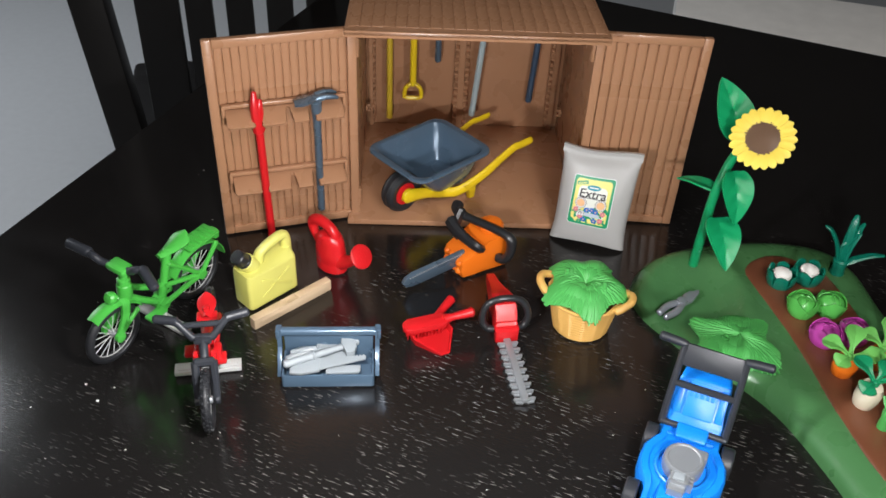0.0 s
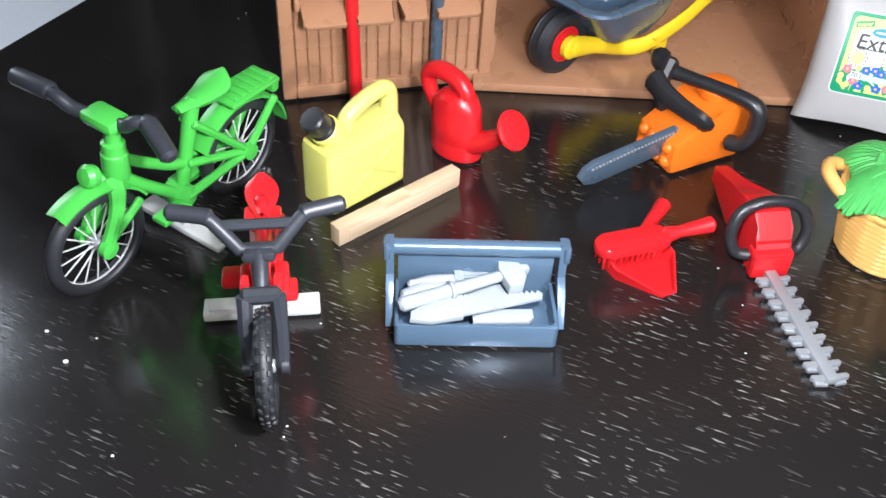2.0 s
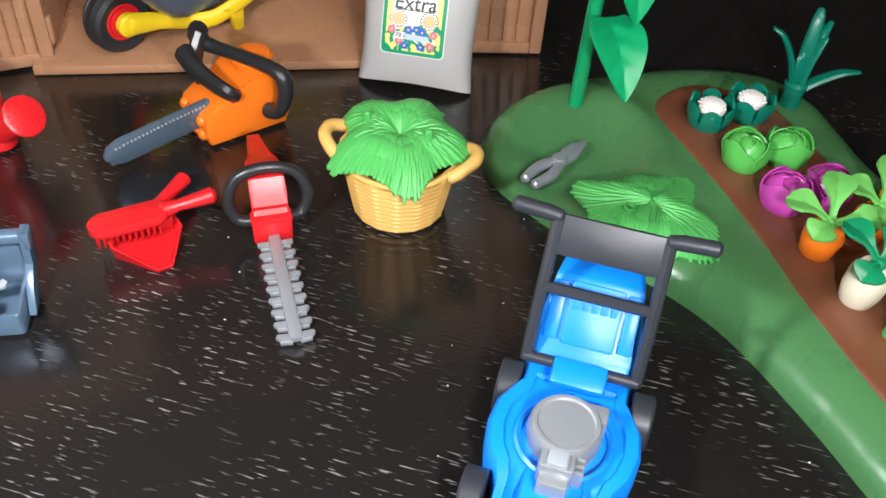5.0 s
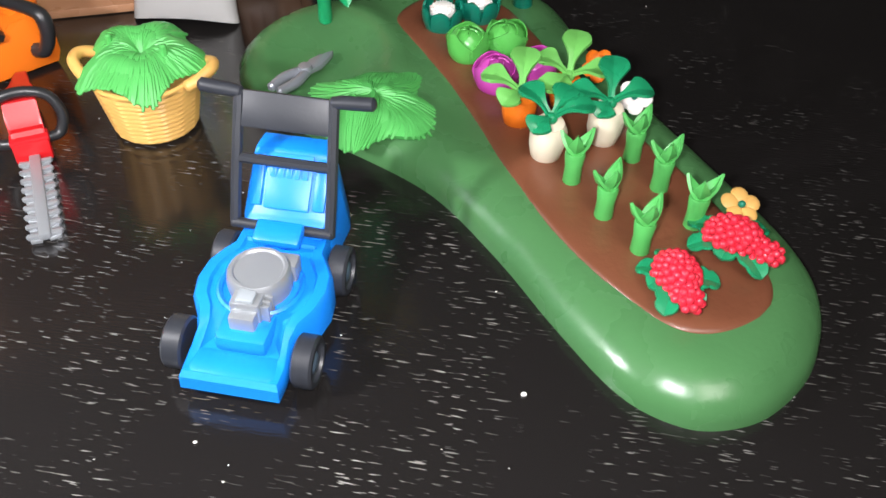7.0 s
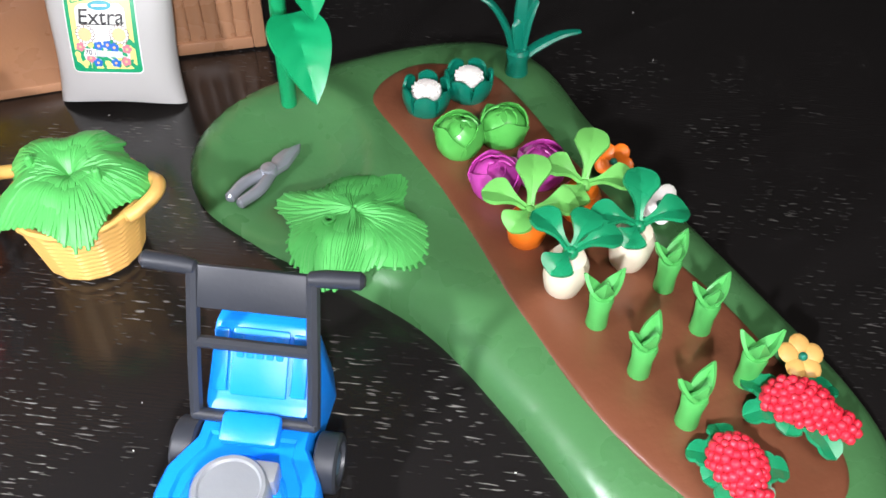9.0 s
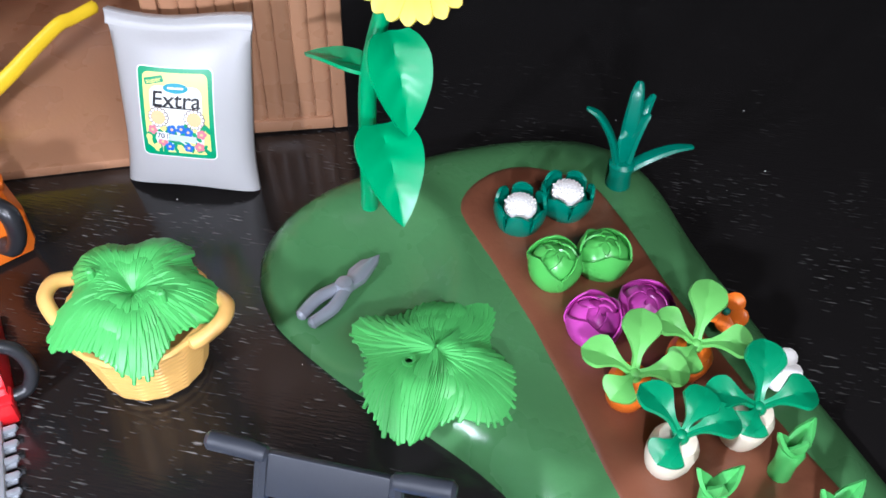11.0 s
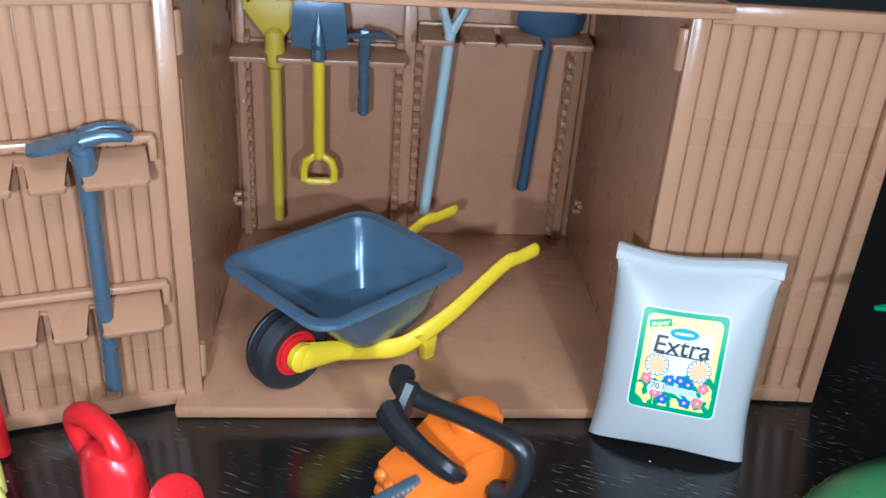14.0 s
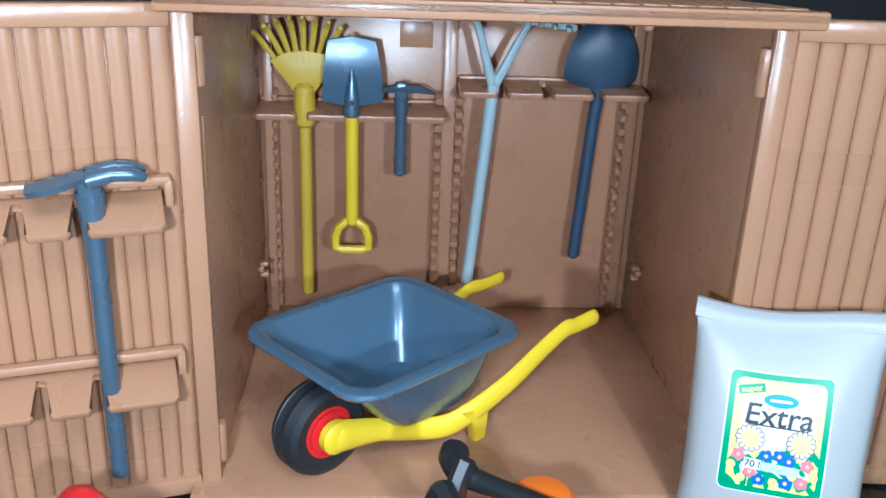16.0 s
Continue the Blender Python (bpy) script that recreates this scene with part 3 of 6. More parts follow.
def wheelbarrow():
    t = thing("wheelbarrow", -2.171, 41.758, 0.35, 49.7, "wheelbarrow with blue-grey tray, yellow frame and red wheel hub", "wheelbarrow")
    t.scale = (0.983, 0.983, 0.983)
    R = 1.17
    mw = rot(90, 0, 0, (-0.2, 0, R))
    w = part("wheel", lathe(B(), ((0.66, -0.38), (0.95, -0.46), (1.1, -0.38), (R, -0.22), (R - 0.03, -0.19), (R, -0.13), (R - 0.03, -0.02), (R - 0.03, 0.02), (R, 0.13), (R - 0.03, 0.19), (R, 0.22), (1.1, 0.38), (0.95, 0.46), (0.66, 0.38)), 40, mw), "rubber", t, "black ribbed tyre")
    part("hub", lathe(B(), ((0.1, -0.42), (0.3, -0.45), (0.5, -0.38), (0.6, -0.42), (0.66, -0.4), (0.66, 0.4), (0.6, 0.42), (0.5, 0.38), (0.3, 0.45), (0.1, 0.42)), 28, mw), "red", w, "red wheel hub")
    for sy in (-1, 1):
        y0, y1 = 0.64 * sy, 1.8 * sy
        bm = tube(B(), spline([(-0.2, y0, R), (1.0, y0 * 1.2, R - 0.26), (1.9, y0 * 1.6, 0.68), (2.7, sy * 1.4, 0.62), (3.5, sy * 1.65, 0.9), (4.6, sy * 1.8, 1.33), (5.8, y1, 1.8), (6.8, y1, 2.13), (7.3, y1, 2.1), (8.2, y1, 2.1)], 5), [0.44, 0.31, 0.31, 0.31, 0.29, 0.27, 0.25, 0.24, 0.22, 0.23], 12, 0.55, up=(0, 1, 0))
        part("frame_bar", bm, "yellow", t)
        bm = lathe(B(), ((0.1, -0.15), (0.12, -0.19), (0.34, -0.17), (0.42, -0.1), (0.42, 0.1), (0.34, 0.17), (0.12, 0.19), (0.1, 0.15)), 22, rot(90, 0, 0, (-0.2, y0, R)))
        part("axle_boss", bm, "yellow", t)
        bm = loft(B(), [[V((3.5 + dx, sy * 1.6 + dy, 0.95)) for dx, dy in rrect(0.95, 0.34, 0.12)], [V((3.65 + dx, sy * 1.62 + dy, 0.5)) for dx, dy in rrect(0.55, 0.34, 0.12)], [V((3.65 + dx, sy * 1.62 + dy, 0.0)) for dx, dy in rrect(0.45, 0.32, 0.12)]])
        part("leg", bm, "yellow", t)

    def ring(w, l, x, z, r):
        return [V((x + a, b, z)) for a, b in rrect(l, w, r, 5)]

    loops = [ring(2.6, 2.4, 2.45, 1.02, 0.55), ring(3.4, 3.4, 2.2, 1.75, 0.65), ring(3.95, 4.7, 1.85, 2.85, 0.7), ring(4.6, 5.4, 1.85, 2.9, 0.75), ring(4.75, 5.55, 1.85, 3.0, 0.78), ring(4.7, 5.5, 1.85, 3.1, 0.78),
             ring(4.5, 5.25, 1.85, 3.14, 0.72), ring(4.1, 4.8, 1.82, 3.1, 0.65), ring(3.75, 4.4, 1.85, 2.85, 0.6), ring(3.1, 3.1, 2.25, 1.75, 0.55), ring(2.5, 2.3, 2.45, 1.14, 0.5), ring(2.1, 1.9, 2.45, 1.08, 0.45)]
    part("tray", loft(B(), loops), "grey", t, "blue-grey rounded tray")
    bm = B()
    for k in range(4):
        box(bm, (2.3 + 0.12 * k, -0.35 + 0.2 * (k % 2), 1.1), (0.08, 0.16, 0.05), 0.01)
    part("mould_mark", bm, "grey", t)


wheelbarrow()


def soil_bag():
    t = thing("soil_bag", 7.953, 40.857, 0.02, -9.3, "light grey soil sack with a green and yellow printed label", "sack", rx=-15.5)
    Wd, Hh = 4.0, 5.25

    def half(h):
        q = h / Hh
        return Wd / 2 * (1.0 - 0.06 * math.sin(math.pi * min(1, q * 1.15)) - 0.03 * math.sin(q * 9) * 0.4 + 0.02 * (q > 0.9))

    def depth(x, h):
        q = max(0.0, min(1.0, h / Hh))
        e = max(0.0, 1 - abs(x) ** 3.2)
        f = math.sin(math.pi * min(1, (q + 0.07) / 1.0) ** 0.75) if q < 0.93 else 0.12
        return 0.09 + 0.62 * e**0.6 * max(0.1, f) ** 0.55 * (1 if q < 0.88 else max(0.12, (0.95 - q) / 0.07))

    def dip(x, q):
        return -0.14 * math.sin((x + 1) * math.pi * 0.75) * q**3 + 0.16 * (1 - x * x) * (1 - q) ** 6

    bm = B()
    NX, NZ = 28, 36
    front = [[bm.verts.new((x * half(q * Hh), -depth(x, q * Hh), q * Hh + dip(x, q))) for x in np.linspace(-1, 1, NX)] for q in np.linspace(0, 1, NZ)]
    backs = [[bm.verts.new((x * half(q * Hh), depth(x, q * Hh) * 0.9, q * Hh + dip(x, q))) for x in np.linspace(-1, 1, NX)] for q in np.linspace(0, 1, NZ)]
    for g in (front, backs):
        for i in range(NZ - 1):
            for j in range(NX - 1):
                bm.faces.new((g[i][j], g[i][j + 1], g[i + 1][j + 1], g[i + 1][j]))
    rim = [front[0][j] for j in range(NX)] + [front[i][-1] for i in range(1, NZ)] + [front[-1][j] for j in range(NX - 2, -1, -1)] + [front[i][0] for i in range(NZ - 2, 0, -1)]
    rim2 = [backs[0][j] for j in range(NX)] + [backs[i][-1] for i in range(1, NZ)] + [backs[-1][j] for j in range(NX - 2, -1, -1)] + [backs[i][0] for i in range(NZ - 2, 0, -1)]
    for k in range(len(rim)):
        bm.faces.new((rim[k], rim[(k + 1) % len(rim)], rim2[(k + 1) % len(rim)], rim2[k]))
    part("sack", bm, "bag", t, smooth=60)
    part("top_seam", sheet(B(), lambda u, v: ((u * 2 - 1) * (half(Hh) + 0.03), -0.17 + 0.05 * math.sin(math.pi * v), Hh - 0.42 + 0.4 * v + dip(u * 2 - 1, 1) * (0.9 + 0.1 * v)), 24, 5, 0.08), "bag", t)

    def on(bm_flat, lift):
        """Lays flat artwork, drawn in x and y, onto the front of the sack."""
        for v in bm_flat.verts:
            x, h = v.co.x, v.co.y
            v.co = V((x, -depth(max(-1, min(1, x / half(h))), h) - lift, h + dip(x / half(h), h / Hh)))
        return bm_flat

    lab = new("label_print")
    lab.parent = t
    LX, LZ = -0.1, 2.52

    def flat(pts, cx=0.0, cz=0.0, turn=0.0):
        bm = B()
        c, s = math.cos(radians(turn)), math.sin(radians(turn))
        q = [(LX + cx + x * c - y * s, LZ + cz + x * s + y * c) for x, y in pts]
        n = len(q)
        mid = (sum(p[0] for p in q) / n, sum(p[1] for p in q) / n)
        loops = [[bm.verts.new((mid[0] + (p[0] - mid[0]) * f, mid[1] + (p[1] - mid[1]) * f, 0)) for p in q] for f in (1, 0.82, 0.62, 0.42, 0.22)]
        for a, b in zip(loops, loops[1:]):
            for k in range(n):
                bm.faces.new((a[k], a[(k + 1) % n], b[(k + 1) % n], b[k]))
        bm.faces.new(loops[-1])
        return bm

    def fine(w, h, r):
        pts, src = [], rrect(w, h, r, 4)
        for i in range(len(src)):
            a, b = src[i], src[(i + 1) % len(src)]
            m = max(1, int(math.hypot(b[0] - a[0], b[1] - a[1]) / 0.14))
            pts += [(a[0] + (b[0] - a[0]) * k / m, a[1] + (b[1] - a[1]) * k / m) for k in range(m)]
        return pts

    part("label_border", on(flat(fine(2.18, 2.74, 0.16)), 0.012), "lab_white", lab, "white label edge")
    part("label_ground", on(flat(fine(2.12, 2.68, 0.14)), 0.018), "lab_green", lab, "green label ground")
    part("label_field", on(flat(fine(1.86, 2.42, 0.18)), 0.024), "lab_yellow", lab, "yellow label field")
    part("label_centre", on(flat(fine(1.5, 1.9, 0.25), 0.0, -0.12), 0.03), "lab_pale", lab, "pale label middle")

    def circle(r, n=16):
        return [(r * math.cos(2 * math.pi * k / n), r * math.sin(2 * math.pi * k / n)) for k in range(n)]

    part("oval_mark", on(flat([(x, y * 0.42) for x, y in circle(0.36, 20)], 0.02, 0.78), 0.036), "lab_cyan", lab)
    part("oval_bar", on(flat(fine(0.46, 0.06, 0.025), 0.02, 0.78), 0.042), "lab_white", lab)
    part("word_plate", on(flat(fine(0.56, 0.2, 0.03), -0.6, 0.98, 14), 0.036), "lab_green", lab)
    part("fine_print", on(flat(fine(1.25, 0.035, 0.01), 0.02, 0.2, -1), 0.036), "lab_black", lab)

    def word(text, size, cx, cz, mat, turn=0.0, shear=0.0):
        cu = bpy.data.curves.new("word", "FONT")
        cu.body, cu.size, cu.align_x, cu.align_y, cu.shear, cu.offset = text, size, "CENTER", "CENTER", shear, size * 0.012
        ob = bpy.data.objects.new("word", cu)
        bm = B()
        bm.from_mesh(ob.to_mesh())
        ob.to_mesh_clear()
        bpy.data.objects.remove(ob)
        bmesh.ops.transform(bm, matrix=rot(0, 0, turn, (LX + cx, LZ + cz, 0)), verts=bm.verts)
        part("lettering", on(bm, 0.1 if text == "70 l" else 0.046), mat, lab)

    word("Extra", 0.66, 0.0, 0.42, "lab_black", 0, 0.1)
    word("super", 0.2, -0.6, 0.98, "lab_yellow", 14)
    rng = random.Random(4)
    for x, z in ((-0.52, -0.1), (0.52, -0.1)):
        for k in range(14):
            a = 2 * math.pi * k / 14
            part("petal_outline", on(flat(circle(0.066, 8), x + 0.25 * math.cos(a), z + 0.25 * math.sin(a)), 0.064), "seedbrown", lab)
            part("petal_print", on(flat(circle(0.048, 8), x + 0.245 * math.cos(a), z + 0.245 * math.sin(a)), 0.07), "lab_white", lab)
        part("sun_print", on(flat(circle(0.21), x, z), 0.08), "lab_peach", lab)
    for k in range(24):
        x = -0.86 + 1.72 * (k % 12) / 11
        a, b = rng.uniform(20, 160), rng.uniform(-0.72, -0.32) - 0.42 * (k > 11)
        part("leaf_print", on(flat([(0.2 * p, 0.07 * q) for p, q in circle(1, 10)], x, b, a), 0.05), "lab_green", lab)
    spots = [(-0.72, -0.5, "lab_pink"), (-0.45, -0.85, "lab_pink"), (0.7, -0.55, "lab_pink"), (0.62, -0.95, "lab_pink"), (-0.15, -0.45, "lab_blue"), (0.12, -0.42, "lab_blue"), (0.32, -0.5, "lab_blue"), (-0.25, -1.0, "lab_blue"),
             (0.3, -1.0, "lab_blue"), (-0.4, -0.42, "lab_yellow"), (-0.85, -0.75, "lab_yellow"), (0.05, -1.02, "lab_yellow"), (0.42, -0.82, "lab_yellow"), (0.85, -0.78, "lab_yellow"), (-0.62, -1.02, "lab_yellow"), (0.5, -0.4, "lab_yellow")]
    for x, z, mat in spots:
        if mat == "lab_yellow":
            part("blossom_print", on(flat(circle(0.1, 10), x, z), 0.062), mat, lab)
        else:
            for k in range(5):
                a = 2 * math.pi * k / 5 + x * 9
                part("blossom_print", on(flat(circle(0.068, 8), x + 0.085 * math.cos(a), z + 0.085 * math.sin(a)), 0.064), mat, lab)
            part("blossom_print", on(flat(circle(0.045, 8), x, z), 0.074), "lab_peach", lab)
    part("volume_plate", on(flat(fine(0.36, 0.24, 0.02), -0.42, -0.66, -3), 0.09), "lab_white", lab)
    part("volume_bar", on(flat(fine(0.78, 0.2, 0.02), 0.16, -0.7, -3), 0.09), "lab_grey", lab)
    word("70 l", 0.22, -0.42, -0.66, "lab_black", -3)


soil_bag()

# ---- things on the table ----


def spoked_wheel(parent, x, r, tyre, knobs=0):
    """A wheel in the xz plane, its hub at height r: tyre, clear disc, spokes and hub."""
    w = part("wheel", lathe(B(), [(r - 0.26 + 0.26 * math.cos(a) * (1 if math.cos(a) > 0 else 0.4), 0.2 * math.sin(a)) for a in np.linspace(-math.pi * 0.75, math.pi * 0.75, 11)], 40, rot(90, 0, 0, (x, 0, r)), None, True), "rubber", parent, tyre)
    part("rim_disc", lathe(B(), ((r - 0.32, -0.04), (r - 0.24, -0.08), (r - 0.24, 0.08), (r - 0.32, 0.04), (r - 0.35, 0.02), (r - 0.35, -0.02)), 36, rot(90, 0, 0, (x, 0, r)), None, True), "clear", w, "clear rim")
    bm = B()
    for k in range(18):
        a = 2 * math.pi * k / 18
        tube(bm, [(x + 0.12 * math.cos(a), 0.06 * (-1) ** k, r + 0.12 * math.sin(a)), (x + (r - 0.3) * math.cos(a), 0, r + (r - 0.3) * math.sin(a))], 0.022, 5)
    part("spokes", bm, "clear", w, "clear plastic spokes")
    part("hub", lathe(B(), ((0.13, -0.2), (0.16, -0.16), (0.16, 0.16), (0.13, 0.2)), 14, rot(90, 0, 0, (x, 0, r))), "steel", w)
    if knobs:
        me = None
        for k in range(knobs):
            for j in (-1, 0, 1):
                a = 2 * math.pi * (k + 0.5 * (j == 0)) / knobs
                if me is None:
                    me = part("tread_knob", box(B(), (0, 0, 0), (0.13, 0.1, 0.09), 0.02), "rubber", w).data
                    ob = w.children[-1]
                else:
                    ob = new("tread_knob", me)
                    ob.parent = w
                rr = r - (0.01 if j == 0 else 0.045)
                ob.matrix_basis = pose((x + rr * math.cos(a)) * CM, j * 0.12 * CM, (r + rr * math.sin(a)) * CM, j * -28, -math.degrees(a) + 90, 0)


def city_bike():
    f, b = V((-13.275, 27.68)), V((-10.767, 33.469))
    d = f - b
    L = d.length
    t = thing("city_bicycle", b.x, b.y, 0, math.degrees(math.atan2(d.y, d.x)), "bright green toy city bicycle with luggage rack and grey handlebar", "bicycle", "bicycles", rx=-3)
    R, X0, X1, hx = 1.5, 0.3, 5.45, 4.6
    spoked_wheel(t, X0, R, "black tyre")
    spoked_wheel(t, X1, R, "black tyre")
    G = "green"
    bm = B()
    tube(bm, spline([(hx, 0, 3.75), (4.0, 0, 3.2), (3.0, 0, 2.45), (2.35, 0, 2.1)], 5), 0.15, 10)
    tube(bm, spline([(hx + 0.05, 0, 3.25), (3.9, 0, 2.4), (2.75, 0, 1.3)], 5), 0.17, 10)
    tube(bm, [(2.6, 0, 1.2), (2.25, 0, 2.4), (1.85, 0, 3.85)], [0.2, 0.19, 0.22], 10)
    part("frame", bm, G, t)
    for sy in (-1, 1):
        part("top_stay", tube(B(), [(2.35, sy * 0.2, 2.2), (X0, sy * 0.36, R)], 0.12, 8), G, t)
        part("chain_stay", tube(B(), [(2.6, sy * 0.25, 1.25), (X0, sy * 0.36, R)], 0.13, 8), G, t)
        part("seat_stay", tube(B(), [(2.05, sy * 0.2, 3.3), (X0, sy * 0.36, R)], 0.12, 8), G, t)
        part("rack_stay", tube(B(), [(X0, sy * 0.36, R), (-0.85, sy * 0.38, 2.75)], 0.12, 8), G, t)
        part("axle_boss", lathe(B(), ((0.09, -0.12), (0.25, -0.1), (0.25, 0.1), (0.09, 0.12)), 14, rot(90, 0, 0, (X0, sy * 0.4, R))), G, t)
    part("head_tube", lathe(B(), ((0.22, 2.9), (0.3, 2.97), (0.34, 3.05), (0.33, 3.7), (0.29, 3.74), (0.29, 4.0), (0.2, 4.05), (0.19, 4.6)), 16, rot(0, -4, 0, (hx + 0.1, 0, 0))), G, t)
    part("stem_clamp", box(B(), (hx - 0.1, 0, 4.72), (0.7, 1.05, 0.34), 0.13), G, t)
    for sy in (-1, 1):
        bm = tube(B(), spline([(hx + 0.08, sy * 0.05, 3.0), (hx + 0.2, sy * 0.3, 2.8), (hx + 0.4, sy * 0.38, 2.3), (X1, sy * 0.38, R)], 5), [0.26, 0.2, 0.17], 8)
        lathe(bm, ((0.09, -0.14), (0.24, -0.1), (0.24, 0.1), (0.09, 0.14)), 14, rot(90, 0, 0, (X1, sy * 0.42, R)))
        part("fork_blade", bm, G, t)
        part("mudguard_stay", tube(B(), [(X1, sy * 0.36, R), (X1 - 1.25, sy * 0.34, R + 0.75)], 0.11, 8), G, t)
    bm = sheet(B(), lambda u, v: (X1 + (R + 0.16) * math.cos(radians(58 + 95 * u)), (v - 0.5) * 0.62, R + (R + 0.16 - 0.12 * abs(2 * v - 1)) * math.sin(radians(58 + 95 * u))), 18, 5, 0.07)
    part("front_mudguard", bm, G, t)
    part("headlamp", lathe(B(), ((0.05, -0.1), (0.26, -0.1), (0.3, 0.1), (0.22, 0.22), (0.05, 0.25)), 16, rot(0, 70, 0, (hx + 0.6, 0, 3.45))), G, t)
    bm = sheet(B(), lambda u, v: (X0 + (R + 0.16) * math.cos(radians(25 + 150 * u)), (v - 0.5) * 0.66, R + (R + 0.16 - 0.12 * abs(2 * v - 1)) * math.sin(radians(25 + 150 * u))), 20, 5, 0.07)
    part("rear_mudguard", bm, G, t)
    rk = part("luggage_rack", box(B(), (-0.05, 0, 3.3), (1.9, 1.0, 0.14), 0.06), G, t)
    for k in range(6):
        part("rack_rib", box(B(), (-0.75 + k * 0.28, 0, 3.4), (0.14, 0.8, 0.1), 0.04), G, rk)
    part("tail_lamp", box(B(), (-1.1, 0, 2.95), (0.3, 0.5, 0.5), 0.1), G, t)
    bm = sheet(B(), lambda u, v: (0.65 + 1.75 * u, (v - 0.5) * (1.3 - 0.95 * u**0.8) * math.sqrt(max(0.06, 1 - (max(0.0, 0.3 - u) / 0.3) ** 2)), 3.9 + 0.36 * (1 - u) ** 3 + 0.05 * u - 0.14 * (2 * v - 1) ** 2), 14, 8, 0.22)
    part("saddle", bm, G, t)
    bm = B()
    for sy, k in ((-1, 1.0), (1, 0.76)):
        tube(bm, spline([(hx - 0.1, 0, 4.72), (hx - 0.02 - sy * 0.12, sy * 0.75 * k, 4.74), (hx - sy * 0.2, sy * 1.15 * k, 4.95), (hx - 0.1 - sy * 0.27, sy * 1.5 * k, 4.95)], 5), 0.17, 10)
    hb = part("handlebar", bm, "grip", t, "dark grey handlebar")
    for line in ([(hx + 0.18, -1.4, 4.95), (hx + 0.16, -1.5, 4.96), (hx + 0.12, -2.75, 4.8)], [(hx - 0.35, 1.05, 4.95), (hx - 0.36, 1.15, 4.96), (hx - 0.1, 2.0, 4.6)]):
        part("grip", tube(B(), line, [0.2, 0.24, 0.23], 10), "grip", hb)
    bm = lathe(B(), ((0.1, -0.34), (0.36, -0.3), (0.36, 0.3), (0.1, 0.34)), 16, rot(90, 0, 0, (2.65, 0, 1.25)))
    part("crank", bm, G, t)
    for sy in (-1, 1):
        part("pedal", box(B(), (2.65 + sy * 0.75, sy * 0.5, 1.25 + sy * 0.1), (1.0, 0.5, 0.18), 0.06), G, t)
    bm = box(B(), (2.6, 0, 0.55), (0.34, 0.3, 1.0), 0.08)
    box(bm, (2.6, 0.0, 0.14), (0.62, 3.0, 0.2), 0.06)
    part("stand", bm, "clear", t, "clear plastic stand")


city_bike()


